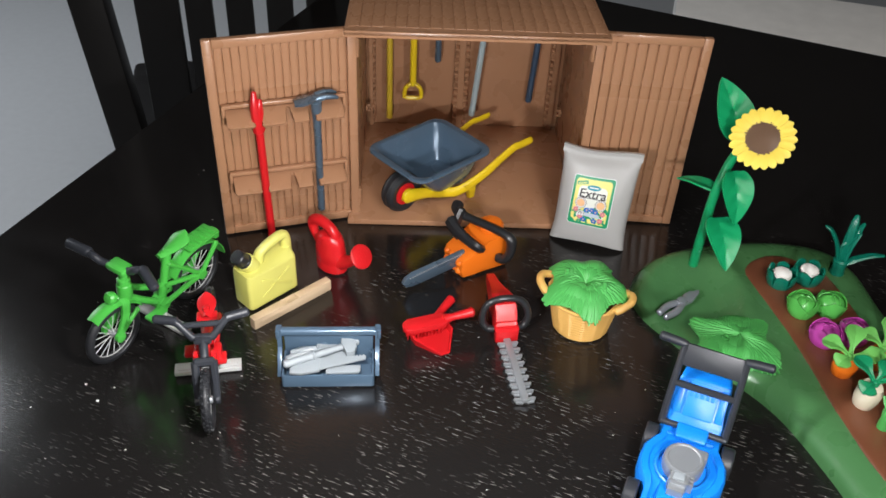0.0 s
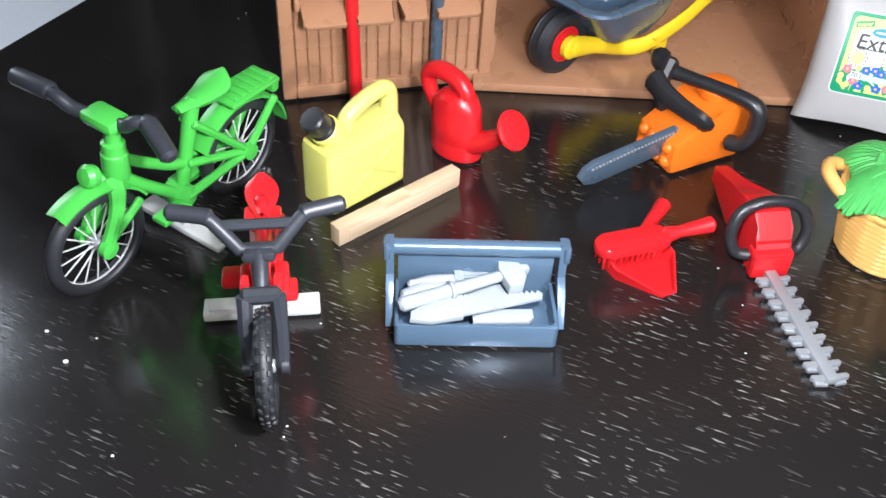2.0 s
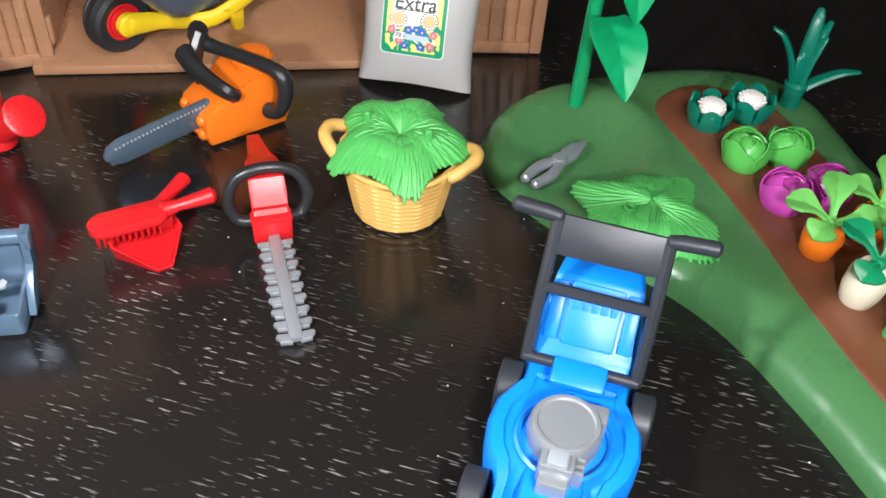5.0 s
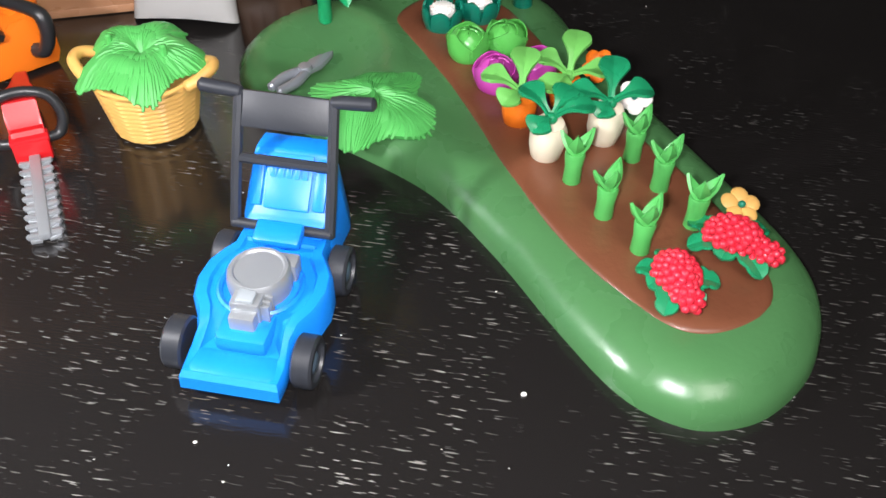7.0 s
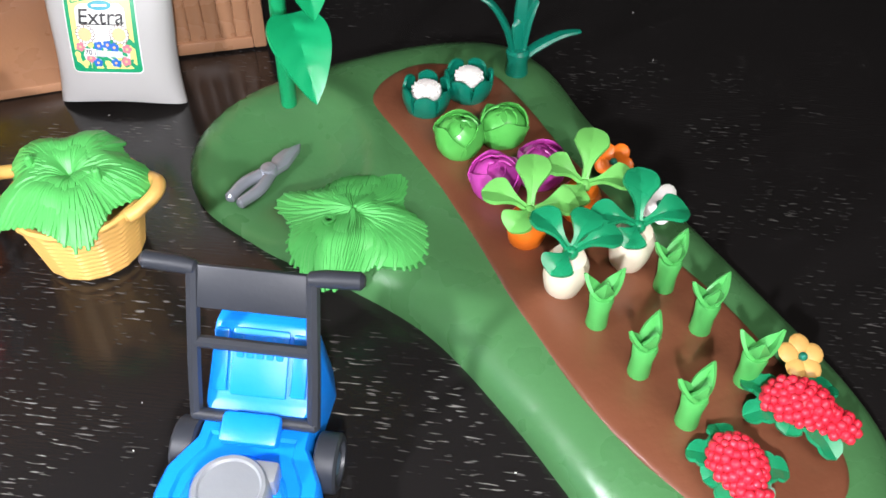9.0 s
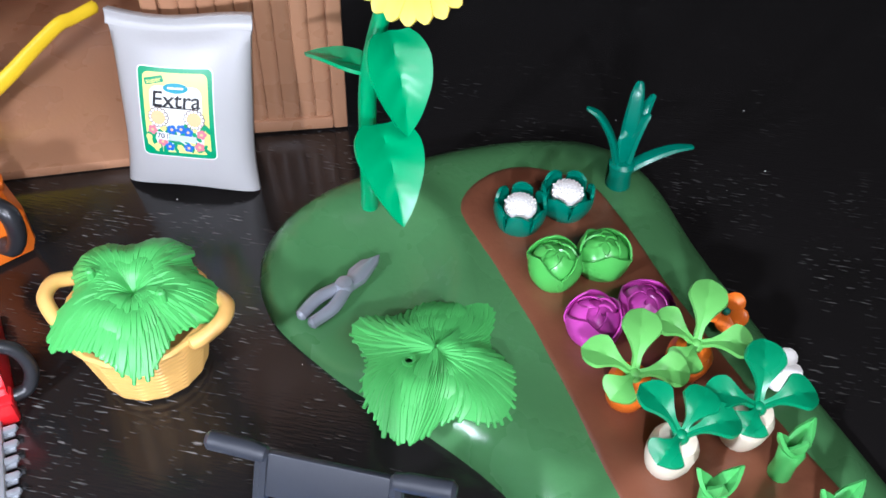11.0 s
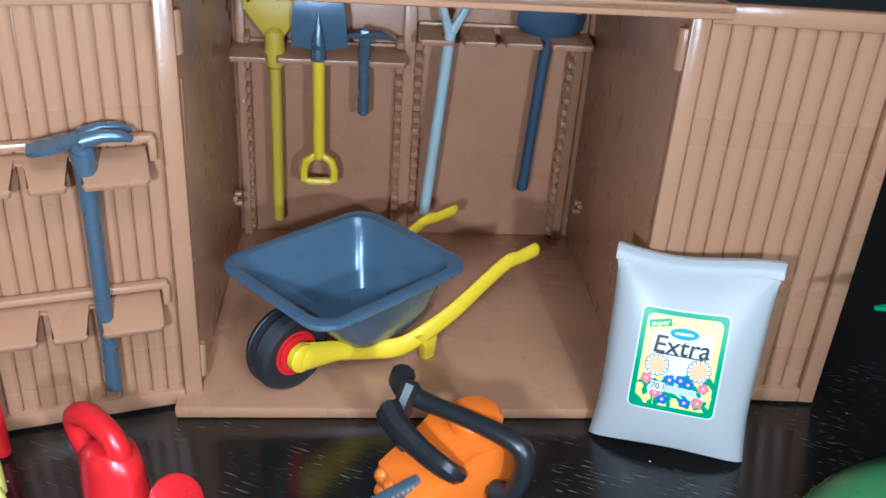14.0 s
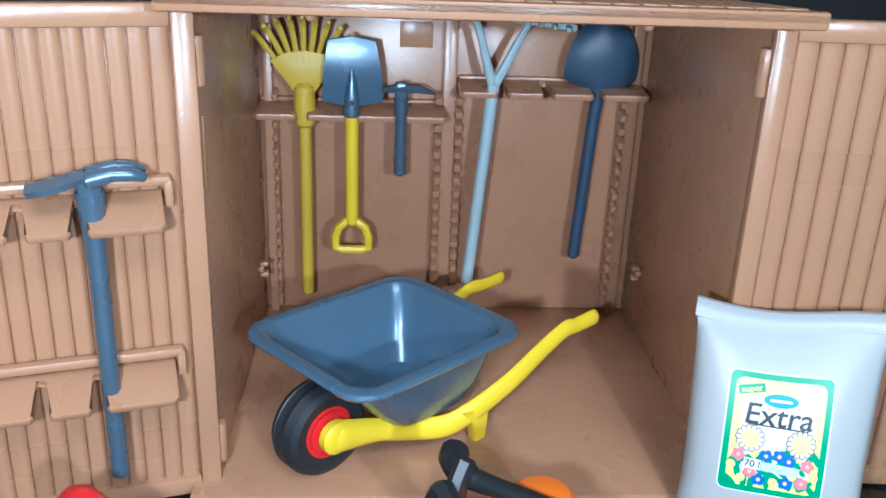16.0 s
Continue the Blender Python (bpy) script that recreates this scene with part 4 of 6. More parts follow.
def bmx():
    f = V((-7.53, 25.33))
    d = V((0.30, -0.954))
    L = 5.15
    b = f - d * 5.4
    t = thing("bmx_bicycle", b.x, b.y, 0, math.degrees(math.atan2(d.y, d.x)), "red toy stunt bicycle with dark grey handlebar and knobbly tyres", "bicycle", "bicycles")
    R = 1.3
    spoked_wheel(t, 0, R, "black knobbly tyre", 26)
    spoked_wheel(t, L, R, "black knobbly tyre", 26)
    bm = B()
    tube(bm, [(3.75, 0, 2.7), (1.6, 0, 2.2)], 0.2, 10)
    tube(bm, [(3.85, 0, 2.3), (2.15, 0, 1.15)], 0.22, 10)
    tube(bm, [(2.1, 0, 1.1), (1.45, 0, 2.4)], 0.2, 10)
    part("frame", bm, "red", t)
    for sy in (-1, 1):
        part("chain_stay", tube(B(), [(2.1, sy * 0.22, 1.15), (0, sy * 0.34, R)], 0.14, 8), "red", t)
        part("seat_stay", tube(B(), [(1.5, sy * 0.2, 2.25), (0, sy * 0.34, R)], 0.13, 8), "red", t)
        part("head_plate", box(B(), (3.95, sy * 0.36, 2.35), (0.4, 0.22, 1.0), 0.09), "red", t)
        part("side_block", box(B(), (2.75, sy * 0.4, 1.6), (0.6, 0.34, 0.8), 0.08), "red", t)
        part("pedal", box(B(), (2.5 + sy * 0.4, sy * 0.67 - 0.17, 1.32 + sy * 0.12), (0.6, 0.5, 0.28), 0.08), "red", t)
    bm = sheet(B(), lambda u, v: (0.5 + 1.15 * u, 0.84 * (v - 0.5) * (0.98 * math.sqrt(max(0.02, 1 - ((u - 0.32) / 0.36) ** 2)) if u < 0.32 else 0.32 + 0.66 * math.cos((u - 0.32) / 0.68 * 1.5) ** 1.3), 2.92 + 0.25 * (1 - u) ** 2.2 - 0.14 * (2 * v - 1) ** 2 - 0.1 * u), 14, 8, 0.24)
    part("saddle", bm, "red", t)
    part("seat_post", tube(B(), [(1.45, 0, 2.3), (1.25, 0, 2.95)], 0.17), "red", t)
    part("seat_block", box(B(), (1.35, 0, 2.45), (0.5, 0.9, 0.35), 0.08), "red", t)
    bm = tube(B(), [(4.35, 0, 2.6), (3.95, 0, 3.0), (3.75, 0, 3.45)], [0.2, 0.19, 0.2], 10)
    box(bm, (3.7, 0, 3.4), (0.5, 0.72, 0.28), 0.09)
    part("stem", bm, "grip", t)
    bm = B()
    for sy in (-1, 1):
        tube(bm, [(4.35, sy * 0.1, 2.78), (4.45, sy * 0.36, 2.74), (4.75, sy * 0.38, 2.1), (L, sy * 0.38, R)], [0.16, 0.2, 0.17, 0.15], 8)
        lathe(bm, ((0.09, -0.1), (0.2, -0.08), (0.2, 0.08), (0.09, 0.1)), 12, rot(90, 0, 0, (L, sy * 0.42, R)))
    tube(bm, [(4.42, -0.36, 2.78), (4.42, 0.36, 2.78)], 0.2, 8)
    part("fork", bm, "grip", t)
    bm = B()
    for sy in (-1, 1):
        tube(bm, [(3.65, 0, 3.42), (3.62, sy * 0.4, 3.42), (3.3, sy * 0.95, 4.0), (3.25, sy * 1.1, 4.08)], 0.165, 10)
    tube(bm, [(3.35, -0.9, 3.9), (3.35, 0.9, 3.9)], 0.13, 8)
    hb = part("handlebar", bm, "grip", t, "dark grey braced handlebar")
    for sy in (-1, 1):
        part("grip", tube(B(), [(3.25, sy * 1.0, 4.06), (3.2, sy * 1.15, 4.08), (3.05, sy * 1.85, 4.12)], [0.2, 0.19, 0.2], 10), "grip", hb)
    bm = box(B(), (2.14, 0, 0.5), (0.4, 0.4, 0.9), 0.08)
    box(bm, (2.14, -0.2, 0.16), (0.62, 2.9, 0.24), 0.05)
    box(bm, (2.14, -0.2, 0.3), (0.4, 2.6, 0.1), 0.03)
    part("stand", bm, "clear", t, "clear plastic stand")


bmx()


def jerrycan():
    t = thing("jerrycan", -7.62, 33.88, 0, 53.5, "lemon-yellow jerrycan with a black screw cap", "jerrycan")
    t.scale = (1.06, 1.06, 1.04)
    w, l = 1.3, 2.7
    loops = [[V((x, y, z)) for x, y in rrect(l + g, w + g, 0.2, 3)] for z, g in ((0, -0.15), (0.08, 0), (1.8, 0.0), (1.95, -0.05))]
    top = [V((x * 0.92 + 0.05, y * 0.45, 2.25 if x > 0 else 1.95)) for x, y in rrect(l, w, 0.2, 3)]
    loops.append(top)
    part("body", loft(B(), loops), "lemon", t)
    for sy in (-1, 1):
        bm = B()
        for a in (32, -32):
            box(bm, (0.15, sy * 0.645, 1.0), (1.9, 0.07, 0.16), 0.03, rot(0, a, 0, (0.15, 0, 1.0)) @ Matrix.Translation((-0.15, 0, -1.0)))
        part("cross_rib", bm, "lemon", t)
    part("handle", tube(B(), spline([(-0.3, 0, 2.1), (-0.2, 0, 2.5), (0.35, 0, 2.78), (0.95, 0, 2.9), (1.22, 0, 2.7), (1.22, 0, 1.9)], 5), [0.26, 0.24, 0.24, 0.24, 0.24, 0.28], 10, up=(0, 1, 0)), "lemon", t)
    m = rot(0, -38, 0, (-0.88, 0, 2.3))
    part("neck", lathe(B(), ((0.42, -0.35), (0.42, 0.2), (0.36, 0.25)), 18, m), "lemon", t)
    part("cap", lathe(B(), ((0.36, 0.2), (0.38, 0.24), (0.36, 0.3), (0.33, 0.34), (0.35, 0.4), (0.35, 0.78), (0.3, 0.84), (0.1, 0.85)), 22, m, lambda a, i: 1 + 0.03 * math.cos(a * 11) * (i > 4)), "black", t, "black ribbed cap")


jerrycan()


def watering_can():
    t = thing("watering_can", -4.957, 36.398, 0, -31.6, "shiny red watering can with a round sprinkler rose", "watering can")
    t.scale = (1.045, 1.045, 1.045)

    def ring(a, b, z, x):
        return [V((x + a * math.cos(k * math.pi / 12), b * math.sin(k * math.pi / 12), z)) for k in range(24)]

    loops = [ring(0.75, 0.52, 0, 0), ring(0.85, 0.6, 0.08, 0), ring(0.88, 0.62, 0.5, 0), ring(0.86, 0.6, 0.56, 0), ring(0.89, 0.62, 0.62, 0), ring(0.85, 0.58, 1.2, -0.05), ring(0.83, 0.56, 1.25, -0.05), ring(0.82, 0.55, 1.65, -0.08), ring(0.6, 0.5, 1.95, -0.05), ring(0.4, 0.35, 2.08, 0.0)]
    part("body", loft(B(), loops), "red", t)
    part("handle", tube(B(), spline([(0.25, 0, 1.7), (0.22, 0, 2.15), (-0.1, 0, 2.42), (-0.7, 0, 2.5), (-1.15, 0, 2.28), (-1.17, 0, 1.85), (-0.8, 0, 1.2)], 5), [0.3, 0.26, 0.26, 0.28, 0.26, 0.24, 0.2], 10, up=(0, 1, 0)), "red", t)
    part("spout", tube(B(), spline([(0.55, 0, 0.6), (1.15, 0, 0.95), (1.75, 0, 1.5)], 4), [0.42, 0.3, 0.2], 12), "red", t)
    m = rot(0, 52, 0, (1.85, 0, 1.6))
    rose = part("rose", lathe(B(), ((0.2, -0.15), (0.28, -0.05), (0.56, 0.1), (0.6, 0.16), (0.58, 0.22), (0.5, 0.26), (0.02, 0.3)), 24, m), "red", t)
    bm = B()
    for rr, n in ((0.0, 1), (0.16, 6), (0.31, 11), (0.46, 16)):
        for k in range(n):
            a = 2 * math.pi * k / n
            ball(bm, (rr * math.cos(a), rr * math.sin(a), 0.29 - rr * 0.07), 0.035, u=6, v=4, m=m)
    part("rose_nubs", bm, "red", rose)


watering_can()


def plank():
    t = thing("wooden_plank", -6.156, 33.039, 0, 50.7, "small pale wood-coloured plank with a notched edge", "plank")
    t.scale = (0.97, 0.97, 0.97)
    pts = [(-2.3, 0), (2.25, 0), (2.3, 0.08), (2.3, 0.62), (0.35, 0.62), (0.3, 0.56), (-0.55, 0.56), (-0.6, 0.62), (-2.3, 0.62)]
    part("board", prism(B(), pts, -0.22, 0.22, rot(90, 0, 0), 0.04), "beige", t)
    part("inset", prism(B(), rrect(3.9, 0.3, 0.04, 2, 0, 0.3), -0.235, 0.235, rot(90, 0, 0), 0.01), "beige", t)


plank()


def toolbox():
    t = thing("toolbox", -3.22, 28.23, 0, 10.5, "open blue-grey toolbox filled with pale plastic tools", "toolbox")
    t.scale = (1.063, 1, 1)
    w, d, h = 3.8, 1.75, 1.0

    def ring(a, b, z):
        return [V((x, y + d / 2, z)) for x, y in rrect(a, b, 0.12, 3)]

    part("tray", loft(B(), [ring(w - 0.14, d - 0.14, 0), ring(w, d, 0.08), ring(w, d, 0.72), ring(w - 0.06, d - 0.06, 0.76), ring(w - 0.2, d - 0.2, 0.76), ring(w - 0.24, d - 0.24, 0.7), ring(w - 0.26, d - 0.26, 0.2)]), "grey", t)
    part("back_panel", box(B(), (0, d - 0.1, 1.0), (w - 0.1, 0.16, 1.3), 0.05), "grey", t)
    part("carry_bar", tube(B(), [(-2.0, d - 0.12, 1.88), (2.0, d - 0.12, 1.88)], 0.21, 12), "grey", t)
    for sx in (-1, 1):
        bm = B()
        prism(bm, [(0.45, 0.25), (1.1, 0.25), (1.25, 0.8), (1.85, 1.0), (1.85, 2.08), (1.45, 2.12), (1.35, 1.2), (0.9, 0.95)], -0.09, 0.09, rot(90, 0, 90, (sx * 2.02, 0, 0)), 0.03)
        box(bm, (sx * 2.1, d - 0.15, 1.85), (0.16, 0.5, 0.5), 0.07)
        part("end_bracket", bm, "grey", t)

    def laid(name, label, x, y, z, rz, rx=8):
        m = Matrix.LocRotScale(V((x, y, z)) * CM, Euler((radians(rx), 0, radians(rz))), None)
        base = pose(-3.28 * CM, 28.25 * CM, 0, 0, 0, 10.5)
        ob = new(name)
        ob.empty_display_size = 0.005
        ob.matrix_basis = base @ m
        return tagged(ob, label, "tool", "tools in the toolbox")

    s = laid("hand_saw", "pale plastic hand saw lying in the toolbox", 0.15, 0.5, 1.0, 9)
    bm = B()
    teeth = [(-0.4 + 0.14 * k + (0.07 if j else 0), 0.26 - 0.008 * k + (0.1 if j else 0)) for k in range(14) for j in (0, 1)]
    prism(bm, [(-0.6, -0.3), (1.55, -0.02), (1.6, 0.14)] + teeth[::-1] + [(-0.6, 0.26)], -0.04, 0.04, None, 0.0)
    part("blade", bm, "white", s)
    bm = B()
    prism(bm, [(-0.5, -0.36), (-0.4, 0.3), (-0.75, 0.3), (-1.2, 0.2), (-1.75, -0.05), (-1.8, -0.3), (-1.3, -0.42)], -0.1, 0.1, None, 0.05)
    part("handle", bm, "white", s)
    s = laid("hammer", "pale plastic hammer lying across the toolbox", -0.35, 0.85, 1.18, 22)
    bm = tube(B(), [(-1.55, 0, 0), (-0.2, 0, 0.05), (1.2, 0, 0.1)], [0.19, 0.18, 0.14], 10)
    lathe(bm, ((0.2, -0.06), (0.25, -0.03), (0.25, 0.03), (0.2, 0.06)), 12, rot(0, 90, 0, (-0.25, 0, 0.05)))
    part("handle", bm, "white", s)
    bm = B()
    prism(bm, [(1.1, -0.5), (1.45, -0.55), (1.65, -0.3), (1.65, 0.3), (1.5, 0.5), (1.2, 0.5), (1.05, 0.1)], -0.06, 0.28, None, 0.05)
    box(bm, (1.75, 0.05, 0.1), (0.22, 0.3, 0.26), 0.05)
    part("hammer_head", bm, "white", s)
    s = laid("flat_brush", "pale plastic flat paint brush in the toolbox", -0.75, 1.3, 0.98, 9)
    bm = tube(B(), [(-0.85, 0, 0), (-0.3, 0, 0.03), (0.25, 0, 0.05)], [0.13, 0.2, 0.16], 10)
    part("handle", bm, "white", s)
    bm = box(B(), (0.4, 0, 0.06), (0.24, 0.5, 0.2), 0.05)
    for k in range(5):
        box(bm, (0.82, -0.17 + 0.085 * k, 0.06), (0.66, 0.07, 0.14), 0.02)
    part("bristles", bm, "white", s)
    s = laid("pliers", "pale plastic pliers in the toolbox", -0.85, 0.95, 0.9, 14)
    bm = tube(B(), spline([(-0.9, 0.1, 0), (-0.3, 0.22, 0.02), (0.4, 0.15, 0.03), (0.75, 0.02, 0.03)], 4), [0.16, 0.2, 0.18, 0.1], 10)
    tube(bm, spline([(-0.95, -0.2, 0), (-0.3, -0.18, 0.02), (0.4, 0.05, 0.03)], 4), [0.15, 0.17, 0.14], 10)
    part("jaw", bm, "white", s)
    s = laid("trowel", "pale plastic scraper in the toolbox", 0.75, 0.42, 0.66, 4)
    part("scraper_blade", prism(B(), [(-0.8, -0.2), (0.6, -0.22), (0.72, -0.1), (0.72, 0.16), (-0.8, 0.22)], -0.08, 0.1, None, 0.04), "white", s)
    s = laid("putty_knife", "pale plastic filler knife in the toolbox", 0.3, 1.12, 0.78, 12)
    part("knife_blade", prism(B(), [(-0.7, -0.16), (0.9, -0.24), (0.95, 0.2), (-0.7, 0.16)], -0.06, 0.1, None, 0.04), "white", s)


toolbox()


def dustpan_and_brush():
    t = thing("dustpan", 0.99, 31.89, 0, 38, "small red plastic dustpan lying on the table", "dustpan")

    def outline(k):
        return [(-0.2 * k, -0.95 * k), (0.2 * k, -0.98 * k), (0.98 * k, 0.1 * k), (0.95 * k, 0.45 * k), (0.4 * k, 0.75 * k), (-0.5 * k, 0.85 * k), (-0.9 * k, 0.7 * k), (-0.9 * k, 0.2 * k)]

    part("pan", loft(B(), [[V((x, y, 0)) for x, y in outline(1)], [V((x, y, 0.12 + 0.3 * max(0, y + 0.6))) for x, y in outline(1.06)], [V((x, y, 0.14 + 0.3 * max(0, y + 0.6))) for x, y in outline(0.98)], [V((x, y, 0.1)) for x, y in outline(0.9)]]), "red", t)
    part("pan_handle", tube(B(), [(0.2, 0.6, 0.35), (0.75, 1.1, 0.42), (1.9, 1.75, 0.5)], [0.2, 0.19, 0.24], 10), "red", t)
    b = thing("hand_brush", 0.913, 32.316, 0.5, 24.6, "red plastic hand brush resting on the dustpan", "brush", ry=-3)
    bm = B()
    prism(bm, rrect(2.15, 0.75, 0.3, 5, -0.45, 0), 0.25, 0.55, None, 0.08)
    part("brush_back", bm, "red", b)
    part("brush_handle", tube(B(), [(0.5, 0, 0.42), (0.9, 0, 0.45), (1.85, 0, 0.5)], [0.26, 0.17, 0.24], 10), "red", b)
    bm = B()
    for i in range(11):
        for j in range(3):
            tube(bm, [(-1.35 + i * 0.165, -0.26 + j * 0.24, 0.28), (-1.38 + i * 0.165, -0.28 + j * 0.25, -0.12)], [0.06, 0.03], 5)
    part("bristles", bm, "red", b)


dustpan_and_brush()


def hedge_trimmer():
    d = V((5.399, 28.87)) - V((4.242, 32.681))
    t = thing("hedge_trimmer", 4.242, 32.681, 0, math.degrees(math.atan2(d.y, d.x)), "red hedge trimmer with a black hoop handle and toothed grey bar", "hedge trimmer")
    L = d.length + 0.1
    bm = B()
    prof = [(-0.1, 0.95), (0.0, 1.15), (-0.25, 1.35), (-0.5, 1.75), (-1.2, 1.75), (-1.7, 1.5), (-2.2, 1.2), (-3.5, 0.95), (-3.85, 0.8), (-3.85, 0.35), (-2.2, 0.0), (0.0, 0.0), (0.08, 0.35), (0.08, 0.8)]
    prism(bm, prof, -0.5, 0.5, rot(90, 0, 0), 0.1)
    for v in bm.verts:
        if v.co.x < -1.4:
            v.co.y *= max(0.42, 1 - (-1.4 - v.co.x) * 0.42)
    part("body", bm, "red", t)
    part("front_lip", box(B(), (-0.02, 0, 0.72), (0.5, 1.16, 0.26), 0.08), "red", t)
    part("blade_socket", box(B(), (0.12, 0, 0.4), (0.35, 1.1, 0.75), 0.09), "red", t)
    part("hoop_handle", tube(B(), spline([(-0.15, -0.55, 0.55), (-0.25, -0.9, 0.6), (-0.4, -1.1, 1.1), (-0.6, -0.88, 1.68), (-0.65, -0.34, 1.95), (-0.65, 0.34, 1.95), (-0.6, 0.88, 1.68), (-0.4, 1.1, 1.1), (-0.25, 0.9, 0.6), (-0.15, 0.55, 0.55)], 5), 0.17, 10), "black", t, "black hoop handle")
    bar = part("blade_bar", box(B(), (L / 2 + 0.1, 0, 0.2), (L - 0.1, 0.34, 0.24), 0.06), "steel", t, "silver-grey toothed bar")
    for k in range(9):
        x = 0.5 + k * (L - 0.62) / 8
        bm = B()
        for sy in (-1, 1):
            prism(bm, [(x - 0.05, sy * 0.1), (x + 0.12, sy * 0.1), (x + 0.08, sy * 0.46), (x, sy * 0.5), (x - 0.07, sy * 0.45)], 0.12, 0.26, None, 0.03)
            prism(bm, [(x + 0.1, sy * 0.1), (x + 0.2, sy * 0.1), (x + 0.16, sy * 0.4), (x + 0.06, sy * 0.42)], 0.05, 0.15, None, 0.02)
        part("tooth", bm, "steel", bar)


hedge_trimmer()


def chainsaw():
    d = V((-1.216, 35.307)) - V((1.431, 37.299))
    t = thing("chainsaw", 2.271, 38.05, 0, math.degrees(math.atan2(d.y, d.x)), "orange chainsaw with black handles and grey blade, lying on the table", "chainsaw")
    t.scale = (1.07, 1.07, 1.07)
    # bar points along +x; body from x -1.2 to 1.4
    bm = B()
    prism(bm, [(-1.25, 0.05), (1.2, 0.05), (1.35, 0.5), (1.3, 1.05), (0.6, 1.5), (-0.2, 1.75), (-0.6, 2.05), (-1.15, 1.95), (-1.4, 1.5), (-1.4, 0.4)], -0.85, 0.85, rot(90, 0, 0), 0.16)
    part("body", bm, "orange", t)
    part("engine_cover", lathe(B(), ((0.6, 0.0), (0.62, 0.2), (0.5, 0.34), (0.2, 0.4)), 20, rot(0, 0, 0, (-0.75, -0.1, 1.85))), "orange", t)
    for k in range(4):
        for z in (0.4, 0.85):
            part("bumper_stud", ball(B(), (1.28, -0.55 + k * 0.36, z), 0.2, u=10, v=6), "orange", t)
    pts = [(0.9, -0.32), (3.7, -0.36), (4.05, -0.24), (4.2, 0.0), (4.05, 0.24), (3.7, 0.36), (0.9, 0.38)]
    bar = part("guide_bar", prism(B(), [(x - 0.9, y * 1.15) for x, y in pts], -0.1, 0.1, rot(0, 8, 0, (0.9, 0.3, 0.95)) @ rot(84, 0, 0), 0.03), "gunmetal", t, "grey guide bar with chain studs")
    bm = B()
    mm = rot(0, 8, 0, (0.9, 0.3, 0.95)) @ rot(84, 0, 0)
    for k in range(24):
        ball(bm, mm @ V((0.2 + k * 0.118, 0.35 - 0.0002 * k * k, 0.11)), 0.045, u=6, v=4)
        ball(bm, mm @ V((0.2 + k * 0.118, 0.35 - 0.0002 * k * k, -0.11)), 0.045, u=6, v=4)
    part("chain_studs", bm, "steel", bar)
    bm = tube(B(), spline([(0.1, -1.8, 2.32), (0.28, -1.58, 2.32), (0.28, -1.25, 2.24), (0.0, -0.6, 2.24), (-0.4, 0.2, 2.24), (-0.78, 1.0, 2.2), (-0.95, 1.38, 2.0), (-0.92, 1.45, 1.4), (-0.75, 1.3, 0.9), (-0.6, 0.95, 0.8)], 5), [0.3, 0.28, 0.24, 0.2, 0.2, 0.22, 0.25, 0.23, 0.22, 0.24], 10)
    part("top_handle", bm, "black", t, "black wrap-around handle")
    part("handle_post", tube(B(), spline([(0.32, -1.08, 2.6), (0.6, -0.95, 2.2), (0.75, -0.8, 1.7), (0.5, -0.6, 1.2)], 4), [0.22, 0.2, 0.2, 0.24], 8, 1.3), "black", t)
    part("hand_guard", tube(B(), spline([(0.95, -1.0, 2.2), (0.95, -0.5, 2.05), (0.8, 0.2, 1.9), (0.6, 0.85, 1.8), (0.35, 0.8, 1.55)], 4), [0.3, 0.26, 0.22, 0.2, 0.22], 8, 1.25), "black", t)


chainsaw()


def tuft(bm, reach, height, cx, cy, rng, swirl=0.0):
    """Fine moulded blades in three rings, lapping over one another from the middle outwards."""
    for start, end, n, lift in ((0.42, 1.0, 112, 0.0), (0.2, 0.8, 84, 0.05), (0.03, 0.5, 44, 0.09)):
        for k in range(n):
            a = 2 * math.pi * (k + rng.uniform(-0.25, 0.25)) / n
            a2 = a + swirl * math.sin(2 * a + 0.7) + rng.uniform(-0.03, 0.03)
            e = end + rng.uniform(-0.03, 0.03)
            m = (start + e) / 2
            am = (a + a2) / 2

            def at(s, ang, up):
                return V((cx + s * reach(ang) * math.cos(ang), cy + s * reach(ang) * math.sin(ang), height(s, ang) + up + rng.uniform(-0.012, 0.012)))

            wide = rng.uniform(0.085, 0.115)
            tube(bm, spline([at(start, a, lift), at(m, am, lift), at(e, a2, lift * 0.3)], 4), [wide * 0.7, wide, wide * 0.9, wide * 0.45], 6)
    return bm


